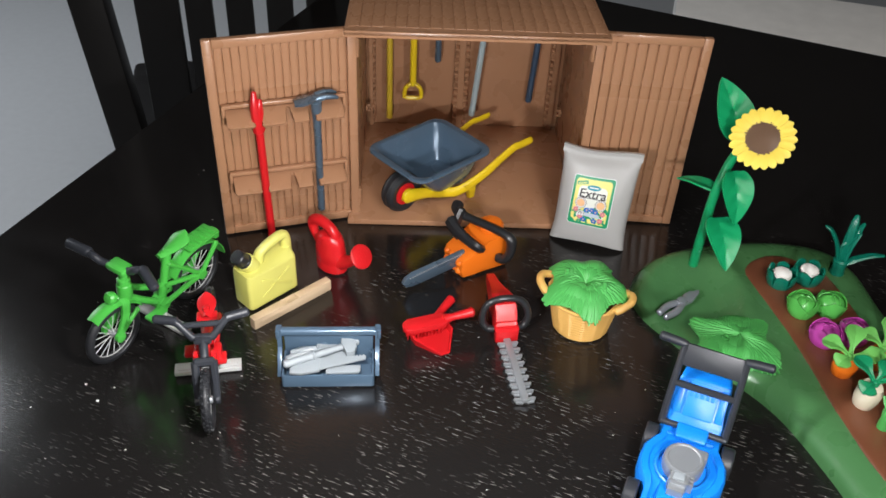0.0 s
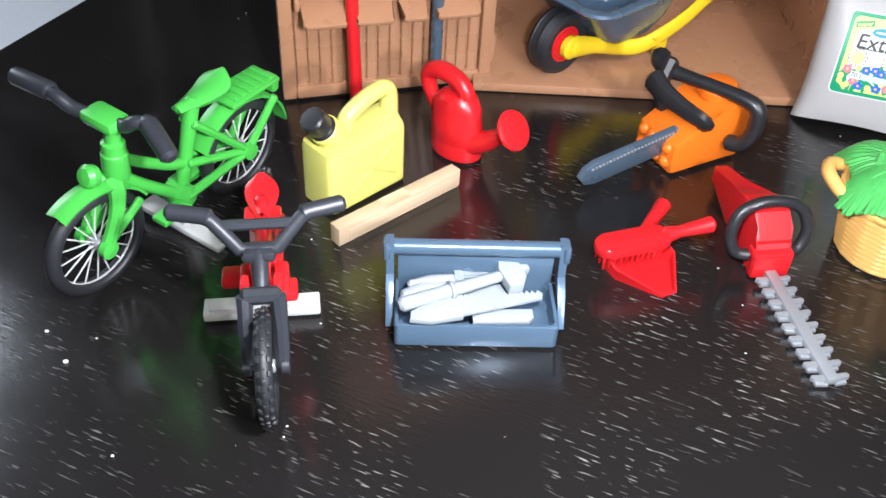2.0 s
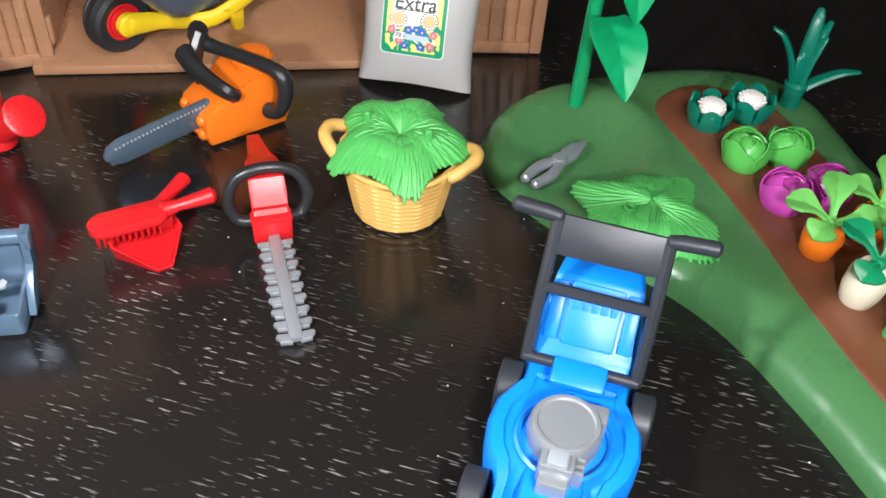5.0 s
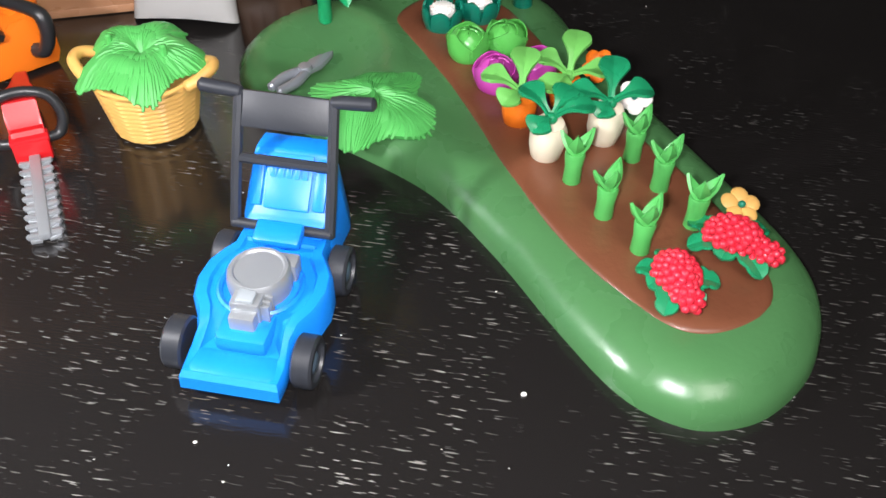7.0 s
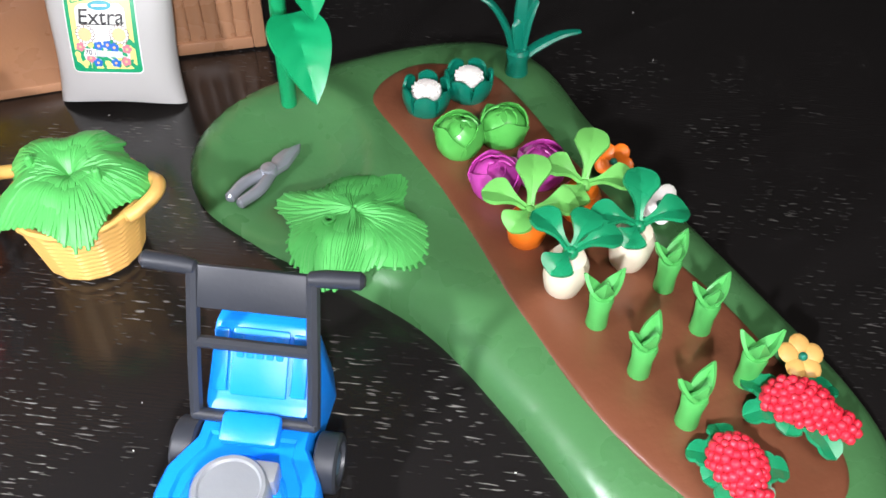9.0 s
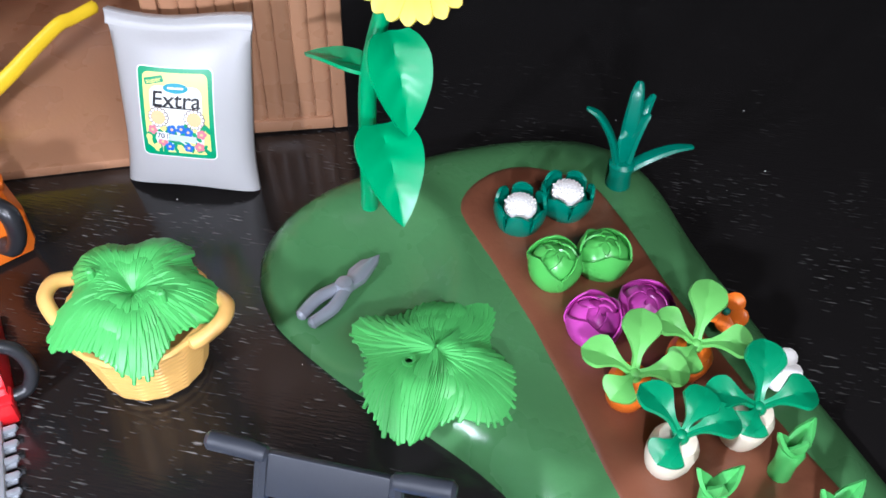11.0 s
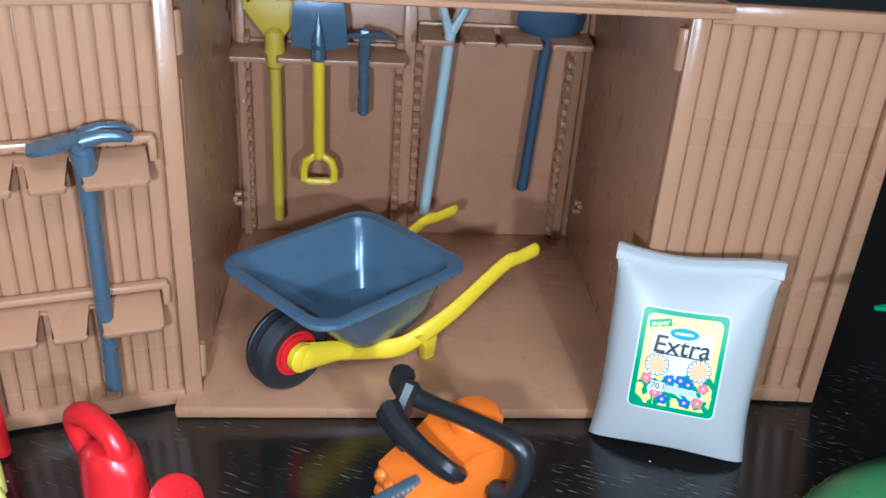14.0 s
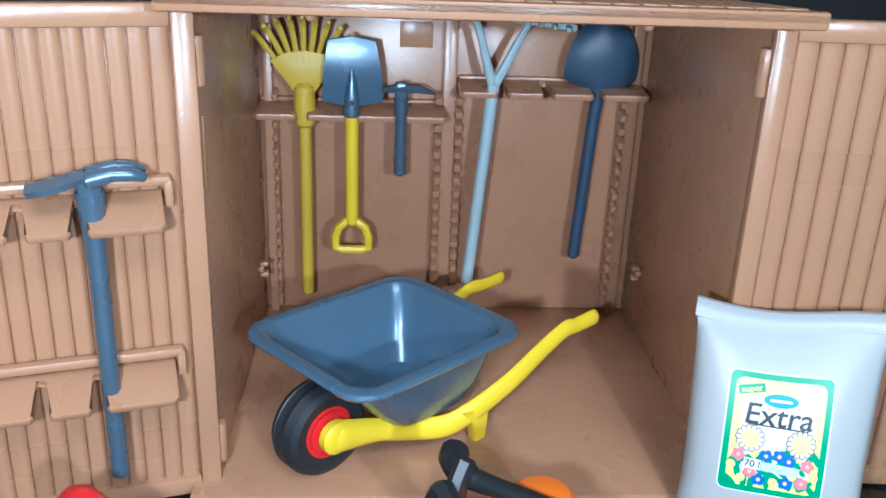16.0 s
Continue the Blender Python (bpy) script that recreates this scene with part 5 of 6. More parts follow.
def basket():
    t = thing("basket", 7.72, 34.35, 0, -12, "honey-yellow woven basket with two loop handles, full of green leaves", "basket")

    def wob(a, i):
        return 1 + 0.012 * math.cos(a * 16 + (i // 2) * math.pi)

    prof = [(1.22, 0.0), (1.3, 0.06)]
    for k in range(10):
        z, r = 0.1 + k * 0.175, 1.3 + 0.3 * (k / 9)
        prof += [(r + 0.045, z), (r + 0.055, z + 0.06), (r + 0.02, z + 0.12), (r + 0.01, z + 0.15)]
    prof += [(1.68, 1.88), (1.76, 1.95), (1.76, 2.05), (1.68, 2.1), (1.56, 2.06), (1.5, 1.9), (1.35, 1.2)]
    part("woven_body", lathe(B(), prof, 64, None, wob), "basket", t)
    for sx in (-1, 1):
        a = radians(12)
        bm = tube(B(), spline([(sx * 1.6, -0.75, 2.0), (sx * 1.85, -0.58, 2.1), (sx * 2.12, -0.3, 2.25), (sx * 2.19, 0, 2.28), (sx * 2.12, 0.3, 2.25), (sx * 1.85, 0.58, 2.1), (sx * 1.6, 0.75, 2.0)], 5), 0.19, 10)
        part("loop_handle", bm, "basket", t)
    h = thing("leaf_bundle", 7.68, 34.5, 2.03, 0, "bright green moulded heap of leaves filling the basket", "leaves")

    h.scale = (1.09, 1.09, 1.06)

    def reach(a):
        return 1.66 * (1 + 0.16 * math.cos(5 * a + 0.6) + 0.04 * math.cos(3 * a)) + 0.1 * max(0, -math.sin(a))

    def height(s, a):
        return 0.14 + max(0.0, 0.5 * math.sin(math.pi * min(1.0, s) ** 0.85) + 0.2 * s * math.sin(a)) - 0.3 * max(0.0, (s - 0.8) / 0.2) ** 1.3 * max(0.0, math.cos(5 * a + 0.6)) * (s * reach(a) > 1.6)

    def base(u, v):
        a = 2 * math.pi * v
        r = 0.985 * u * reach(a)
        return (r * math.cos(a), r * math.sin(a), height(u * 0.985, a) + 0.055)

    bm = sheet(B(), base, 14, 70, 0.08)
    part("leaf_mass", tuft(bm, reach, height, 0, 0, random.Random(21), 0.12), "leafgreen", h)
    for x, y in ((-0.85, 0.2), (0.75, -0.45)):
        part("peg", tube(B(), [(x, y, 0.4), (x, y, 0.92)], 0.1, 8), "leafgreen", h)


basket()


def mower():
    t = thing("lawn_mower", 11.057, 22.979, 0, -15.7, "bright blue toy lawn mower with grey engine and black handle", "lawn mower")
    t.scale = (0.977, 0.977, 0.977)

    def deck(k, z):
        out = []
        left = [(-1.22, -0.22), (-1.25, 0.25), (-1.2, 1.0), (-1.3, 1.4), (-1.58, 1.85), (-1.72, 2.5), (-1.66, 3.15), (-1.4, 3.65), (-1.22, 3.95), (-1.2, 4.5)]
        ring = left + [(-x, y) for x, y in left[::-1]]
        cx, cy = 0.0, 2.4
        for x, y in ring:
            out.append(V((cx + (x - cx) * k, cy + (y - cy) * k, z(y))))
        return out

    def zt(y):
        return 0.85 + 0.55 * min(1, max(0, (y - 0.2) / 1.4))

    part("deck", loft(B(), [deck(1.0, lambda y: 0.32), deck(1.02, lambda y: 0.36), deck(1.01, lambda y: zt(y) - 0.12), deck(0.96, lambda y: zt(y)), deck(0.8, lambda y: zt(y) + 0.03), deck(0.77, lambda y: zt(y) - 0.05), deck(0.6, lambda y: zt(y) - 0.04)]), "blue", t)
    bm = box(B(), (0, 0.28, 0.66), (2.3, 0.86, 0.5), 0.2)
    part("front_hood", bm, "blue", t)
    part("deck_ring", lathe(B(), ((1.02, 1.3), (1.12, 1.42), (1.05, 1.48), (0.98, 1.42), (0.96, 1.3)), 36, rot(at=(0, 2.45, 0)), None, True), "blue", t)
    part("front_ridge", box(B(), (0, 1.5, 1.0), (1.35, 1.7, 0.55), 0.18), "blue", t)
    eng = part("engine", lathe(B(), ((0.8, 1.3), (0.84, 1.6), (0.8, 1.9), (0.74, 1.98), (0.66, 1.98), (0.62, 1.93), (0.1, 1.95)), 32, rot(at=(-0.02, 2.5, 0))), "steel", t, "silver-grey engine")
    bm = box(B(), (0.2, 3.0, 1.62), (1.3, 0.5, 0.6), 0.08)
    part("engine_block", bm, "steel", eng)
    part("engine_top", box(B(), (-0.02, 1.6, 1.45), (0.78, 0.6, 0.85), 0.09), "steel", eng)
    part("filter_cap", box(B(), (-0.02, 1.55, 1.9), (0.46, 0.4, 0.14), 0.05), "white", eng)
    part("exhaust", box(B(), (-0.02, 1.2, 1.25), (0.66, 0.4, 0.85), 0.06), "steel", eng)
    for k in range(5):
        part("cooling_fin", box(B(), (0.42, 1.45 + k * 0.17, 1.5), (0.3, 0.08, 0.55), 0.02), "steel", eng)
    for x, y, r in ((-1.62, 0.85, 0.68), (1.62, 0.85, 0.68), (-1.55, 4.05, 0.68), (1.6, 4.05, 0.68)):
        sx = 1 if x > 0 else -1
        m = rot(0, 90 * sx, 0, (x, y, r))
        w = part("wheel", lathe(B(), ((0.3, -0.25), (0.62, -0.25), (0.68, -0.2), (0.68, 0.22), (0.62, 0.28), (0.5, 0.28), (0.48, 0.2), (0.42, 0.16), (0.1, 0.2)), 28, m), "grip", t, "black wheel")
        part("wheel_cap", lathe(B(), ((0.28, 0.12), (0.28, 0.2), (0.2, 0.25), (0.02, 0.26)), 18, m), "gunmetal", w)
    part("hinge_cover", box(B(), (0, 4.0, 1.75), (1.3, 0.7, 0.36), 0.12, rot(18, 0, 0, (0, 4, 1.75)) @ Matrix.Translation((0, -4, -1.75))), "blue", t)
    part("hinge_bar", tube(B(), [(-1.35, 4.28, 1.72), (1.35, 4.28, 1.72)], 0.14, 10), "grip", t)
    # grass catcher
    bm = B()
    loops = [[V((sx, 4.35 + (z - 0.45) * 0.0 + 0.0, z)) for sx, z in ((-1.05, 0.5), (1.05, 0.5), (1.05, 1.7), (-1.05, 1.7))], [V((sx, yy, z)) for sx, yy, z in ((-1.3, 4.6, 0.45), (1.3, 4.6, 0.45), (1.15, 4.6, 1.85), (-1.15, 4.6, 1.85))],
             [V((sx, yy, z)) for sx, yy, z in ((-1.4, 5.9, 0.5), (1.4, 5.9, 0.5), (1.05, 5.75, 3.2), (-1.05, 5.75, 3.2))], [V((sx, yy, z)) for sx, yy, z in ((-1.2, 6.5, 0.75), (1.2, 6.5, 0.75), (0.95, 6.3, 3.3), (-0.95, 6.3, 3.3))]]
    loft(bm, loops)
    bmesh.ops.bevel(bm, geom=list(bm.edges), offset=0.06, segments=2, profile=0.5, affect="EDGES")
    cat = part("grass_catcher", bm, "blue", t, "blue grass catcher")
    m = rot(49, 0, 0, (0, 5.2, 2.55))
    bm = B()
    prism(bm, rrect(1.25, 1.5, 0.06, 2), 0.0, 0.1, m, 0.03)
    for k in range(5):
        box(bm, (-0.44 + k * 0.22, 0.35, 0.1), (0.16, 0.5, 0.06), 0.02, m)
    part("catcher_panel", bm, "blue", cat)
    for sx in (-1, 1):
        part("side_flap", box(B(), (sx * 0.88, 0, 0.02), (0.34, 1.4, 0.12), 0.04, m), "blue", cat)
    bm = B()
    for sx in (-1, 1):
        tube(bm, [(sx * 1.3, 4.28, 1.65), (sx * 1.3, 4.75, 2.75), (sx * 1.25, 5.7, 4.9)], 0.15, 8)
    prism(bm, rrect(2.5, 0.95, 0.1, 2), -0.08, 0.08, rot(64, 0, 0, (0, 5.55, 4.55)), 0.03)
    tube(bm, [(-1.28, 5.02, 3.35), (1.28, 5.02, 3.35)], 0.14, 8)
    part("push_handle", bm, "grip", t, "charcoal push handle")
    for sx in (-1, 1):
        part("hand_grip", tube(B(), [(sx * 1.2, 5.7, 4.92), (sx * 1.5, 5.72, 4.95), (sx * 2.25, 5.72, 5.0)], [0.16, 0.19, 0.19], 10), "grip", t)


mower()

# ---- the vegetable garden ----
OUTLINE = [(10.0, 36.9), (10.2, 38.2), (11.2, 39.6), (13.1, 40.8), (15.8, 41.7), (18.7, 42.05), (20.9, 41.5), (22.1, 39.8), (22.7, 36.8), (23.8, 33.0), (25.0, 29.2), (25.9, 26.0), (25.9, 23.9), (24.9, 21.95), (23.4, 20.75), (22.1, 20.4), (20.9, 20.65),
           (19.7, 21.75), (18.6, 24.1), (17.55, 26.8), (16.1, 29.7), (14.2, 31.75), (12.1, 33.5), (10.55, 35.3)]
BED = [(15.75, 38.5), (16.3, 39.4), (17.3, 39.95), (18.4, 39.95), (19.7, 39.2), (20.35, 37.9), (21.2, 34.6), (22.4, 31.2), (23.5, 28.4), (24.2, 25.9), (24.3, 23.95), (23.6, 22.85), (22.2, 22.4), (21.1, 22.8), (20.05, 24.3), (19.15, 26.2), (18.2, 29.3), (17.5, 32.6), (16.5, 36.0), (15.8, 37.7)]


def closed_curve(pts, n=8):
    p = [V((*q, 0)) for q in pts]
    out, k = [], len(p)
    for i in range(k):
        a, b, c, d = p[i - 1], p[i], p[(i + 1) % k], p[(i + 2) % k]
        for j in range(n):
            t = j / n
            out.append(0.5 * ((2 * b) + (c - a) * t + (2 * a - 5 * b + 4 * c - d) * t * t + (3 * b - a - 3 * c + d) * t**3))
    return np.array([(q.x, q.y) for q in out])


RIM, SOILRIM = closed_curve(OUTLINE), closed_curve(BED)


def inside_dist(poly, x, y):
    """Distance to the outline, positive within."""
    a, b = poly, np.roll(poly, -1, 0)
    ab, ap = b - a, np.array([x, y]) - a
    t = np.clip((ap * ab).sum(1) / np.maximum((ab * ab).sum(1), 1e-9), 0, 1)
    d = np.hypot(*(ap - ab * t[:, None]).T).min()
    cross = ((a[:, 1] > y) != (b[:, 1] > y)) & (x < ab[:, 0] * (y - a[:, 1]) / np.where(ab[:, 1] == 0, 1e-9, ab[:, 1]) + a[:, 0])
    return d if cross.sum() % 2 else -d


def lawn_height(x, y):
    d = max(0.0, inside_dist(RIM, x, y))
    h = 1.2 * math.sqrt(max(0.0, 1 - (1 - min(d / 1.5, 1)) ** 2))
    q = math.hypot((x - 12.95) / 2.55, (y - 36.2) / 2.9)
    h += 0.3 * math.exp(-(((q - 1.08) / 0.3) ** 2)) * min(1.0, d / 1.2) * max(0.0, min(1.0, (y - 33.0) / 2.5)) * max(0.0, min(1.0, (16.4 - x) / 1.5))
    if q < 1:
        h -= 0.75 * (1 - q**3)
    return h


def soil_height(x, y):
    d = max(0.0, inside_dist(SOILRIM, x, y))
    return 1.16 + 0.2 * math.sqrt(max(0.0, 1 - (1 - min(d / 0.9, 1)) ** 2)) + 0.03 * math.sin(x * 2.1) * math.sin(y * 1.7)


def terrain(poly, height, step, skirt):
    from mathutils.geometry import delaunay_2d_cdt
    pts = [V(p) for p in poly]
    n = len(pts)
    for x in np.arange(poly[:, 0].min(), poly[:, 0].max(), step):
        for y in np.arange(poly[:, 1].min(), poly[:, 1].max(), step):
            if inside_dist(poly, x, y) > step * 0.45:
                pts.append(V((x, y)))
    mid = poly.mean(0)
    for off in (0.05, 0.13, 0.25):
        for i in range(n):
            tan = poly[(i + 1) % n] - poly[i - 1]
            nor = np.array([tan[1], -tan[0]]) / np.hypot(*tan)
            pts.append(V(poly[i] + nor * off))
    co, _, faces, *_ = delaunay_2d_cdt(pts, [(i, (i + 1) % n) for i in range(n)], [], 1, 1e-5)
    bm = B()
    vs = [bm.verts.new((p.x, p.y, height(p.x, p.y))) for p in co]
    for f in faces:
        bm.faces.new([vs[i] for i in f])
    rim = [e for e in bm.edges if len(e.link_faces) == 1]
    out = bmesh.ops.extrude_edge_only(bm, edges=rim)
    for v in out["geom"]:
        if isinstance(v, bmesh.types.BMVert):
            v.co.z = skirt
    return bm


def garden():
    t = thing("vegetable_garden", 0, 0, 0, 0, "green plastic garden mound with brown soil bed and shallow dish", "garden bed")
    part("lawn", terrain(RIM, lawn_height, 0.42, 0.0), "lawn", t, "matt lawn-green plastic", 80)
    part("soil_bed", terrain(SOILRIM, soil_height, 0.42, 0.9), "soil", t, "reddish-brown textured soil", 80)


garden()


def cauliflower(x, y, twin):
    t = thing("cauliflower", x, y, soil_height(x, y) - 0.1, 15 + 40 * twin, "cauliflower with dark teal leaves round a white head", "cauliflower", "cauliflowers")
    t.scale = (0.87, 0.87, 0.95)
    for k in range(6):
        a = radians(60 * k)
        bm = sheet(B(), lambda u, v, a=a: ((0.55 + 0.24 * math.sin(u * 2.0) - 0.05 * u) * math.cos(a + (v - 0.5) * 1.15 * (1.05 - 0.35 * u)), (0.55 + 0.24 * math.sin(u * 2.0)) * math.sin(a + (v - 0.5) * 1.15 * (1.05 - 0.35 * u)), 1.0 * u - 0.25 * abs(v - 0.5) ** 2 * 4 * u * 0.6), 8, 7, 0.1)
        part("leaf", bm, "teal", t)
    bm = lathe(B(), ((0.66, 0.0), (0.7, 0.25), (0.66, 0.6), (0.5, 0.66)), 16)
    part("core", bm, "teal", t)
    bm = B()
    rng = random.Random(3 + twin)
    ball(bm, (0, 0, 0.72), 0.54, (1, 1, 0.6), 16, 10)
    for k in range(60):
        a, r = k * 2.4, 0.52 * math.sqrt(k / 60)
        ball(bm, (r * math.cos(a), r * math.sin(a), 0.72 + 0.3 * math.sqrt(max(0, 1 - (r / 0.55) ** 2)) - 0.02), 0.055, u=6, v=4)
    part("head", bm, "snow", t, "white bumpy head")


def cabbage(x, y, mat, name, label, turn):
    t = thing(name, x, y, soil_height(x, y) - 0.1, turn, label, "cabbage", name + "s")
    t.scale = (0.87, 0.87, 0.92)
    part("heart", ball(B(), (0, 0, 0.52), 0.675, (1, 1, 0.92), 22, 14), mat, t)
    for k in range(9):
        ring = k // 3
        a = radians(120 * k + 40 * ring)
        r0 = 0.70 + 0.035 * ring
        top = (1.5, 1.2, 0.85)[ring]

        def fn(u, v, a=a, r0=r0, top=top, ring=ring):
            el = -0.8 + (0.8 + top) * u * (1 - 0.34 * abs(2 * v - 1) ** 1.6)
            az = a + (v - 0.5) * 2.3 * math.cos(min(1.2, max(0, el)) * 0.75)
            flare = (0.0, 0.03, 0.14)[ring] * u**4 + 0.015 * math.sin(v * 9 + u * 5)
            return ((r0 + flare) * math.cos(el) * math.cos(az), (r0 + flare) * math.cos(el) * math.sin(az), 0.52 + (r0 + flare) * 0.92 * math.sin(el))

        part("leaf", sheet(B(), fn, 8, 12, 0.05), mat, t)


def root_vegetable(name, x, y, rootmat, leafmat, label, tall, lean, turn, leaves):
    t = thing(name, x, y, soil_height(x, y) - 0.15, turn, label, name.split("_")[-1], name + "s", rx=lean)
    part("root", lathe(B(), ((0.34, 0.0), (0.46, 0.2), (0.54, 0.6), (0.55, tall * 0.75), (0.42, tall * 0.96), (0.12, tall + 0.04)), 20), rootmat, t)
    for a, l, rise, w in leaves:
        c, s = math.cos(radians(a)), math.sin(radians(a))
        z0 = tall + 0.12
        bm = leaf(B(), (0.12 * c, 0.12 * s, z0), (l * c, l * s, z0 + rise), w, 0.16, 0.16, 0.1, lambda u: (0.24 + 0.76 * min(1, max(0, (u - 0.2) / 0.42)) ** 1.4) * (1 if u < 0.66 else math.sqrt(max(0.012, 1 - ((u - 0.66) / 0.345) ** 2))), veins=0.012)
        part("leaf", bm, leafmat, t)
    part("leaf_crown", ball(B(), (0, 0, tall + 0.1), 0.2, (1, 1, 0.9)), leafmat, t)


def seedling(x, y, turn, k):
    t = thing("sprouting_plant", x, y, soil_height(x, y) - 0.1, turn, "light green sprouting plant with three pointed leaves", "seedling", "seedlings")
    part("stalk", lathe(B(), ((0.24, 0), (0.27, 0.1), (0.25, 0.6), (0.3, 1.05), (0.26, 1.14)), 14), "leafgreen", t)
    for a, l, rise, w in ((0, 0.58, 0.72, 0.5), (130, 0.52, 0.66, 0.48), (235, 0.3, 0.8, 0.5)):
        c, s = math.cos(radians(a)), math.sin(radians(a))
        part("leaf", leaf(B(), (0.05 * c, 0.05 * s, 1.0), (l * c, l * s, 1.05 + rise), w, -0.12, 0.25, 0.09, lambda u: (1 - u) ** 0.55 * (0.75 + 0.5 * math.sin(math.pi * u)) + 0.04, nu=10, nv=6), "leafgreen", t)


def berry_bush(x, y, turn, spread, label):
    t = thing("strawberry_plant", x, y, soil_height(x, y) - 0.05, turn, label, "berry plant", "berry plants")
    for k in range(7):
        a = radians(51 * k + 10)
        l = 0.95 + 0.25 * math.sin(k * 2.3)
        c, s = math.cos(a), math.sin(a)

        def edge(u):
            return (0.35 + 0.65 * math.sin(math.pi * u) ** 0.6) * (0.8 + 0.2 * abs(math.sin(u * 9.4))) * (1 if u < 0.96 else 0.2)

        part("leaf", leaf(B(), (0.2 * c, 0.2 * s, 0.25), (l * c * spread, l * s, 0.12 + 0.1 * (k % 2)), 0.75, 0.12, 0.15, 0.09, edge, nu=18), "turnipleaf", t)
    bm = B()
    ball(bm, (0, 0, 0.5), 0.66, (spread * 0.95, 0.8, 0.8), 16, 10)
    ball(bm, (0.75 * spread, -0.15, 0.42), 0.36, (1.2, 0.9, 0.9))
    rng = random.Random(int(x * 10))
    for k in range(70):
        z = 1 - (k + 0.5) / 70 * 1.15
        a = k * 2.39996
        r = math.sqrt(max(0, 1 - z * z))
        ball(bm, (0.66 * spread * 0.95 * r * math.cos(a), 0.66 * 0.8 * r * math.sin(a), 0.5 + 0.66 * 0.8 * z), rng.uniform(0.1, 0.14), u=8, v=6)
    for k in range(22):
        z = 1 - (k + 0.5) / 22 * 1.2
        a = k * 2.39996
        r = math.sqrt(max(0, 1 - z * z))
        ball(bm, (0.75 * spread + 0.42 * r * math.cos(a), -0.15 + 0.33 * r * math.sin(a), 0.42 + 0.33 * z), 0.12, u=8, v=6)
    part("fruit", bm, "berry", t, "shiny berry-red cluster")


def small_flower(name, x, y, z, mat, label, tilt, turn, stem=True):
    t = thing(name, x, y, soil_height(x, y) - 0.1 if stem else z, turn, label, "flower")
    top = z - (soil_height(x, y) - 0.1)
    part("stem", tube(B(), [(0, 0, 0), (0, 0, top)], 0.1, 8), "turnipleaf", t)
    m = rot(tilt, 0, 0, (0, 0, top))
    for k in range(5):
        a = radians(72 * k)
        part("petal", ball(B(), (0.32 * math.cos(a), 0.32 * math.sin(a), 0.02), 0.26, (1, 1, 0.3), 12, 8, m), mat, t)
    part("eye", ball(B(), (0, 0, 0.08), 0.11, u=10, v=6, m=m), "teal", t)


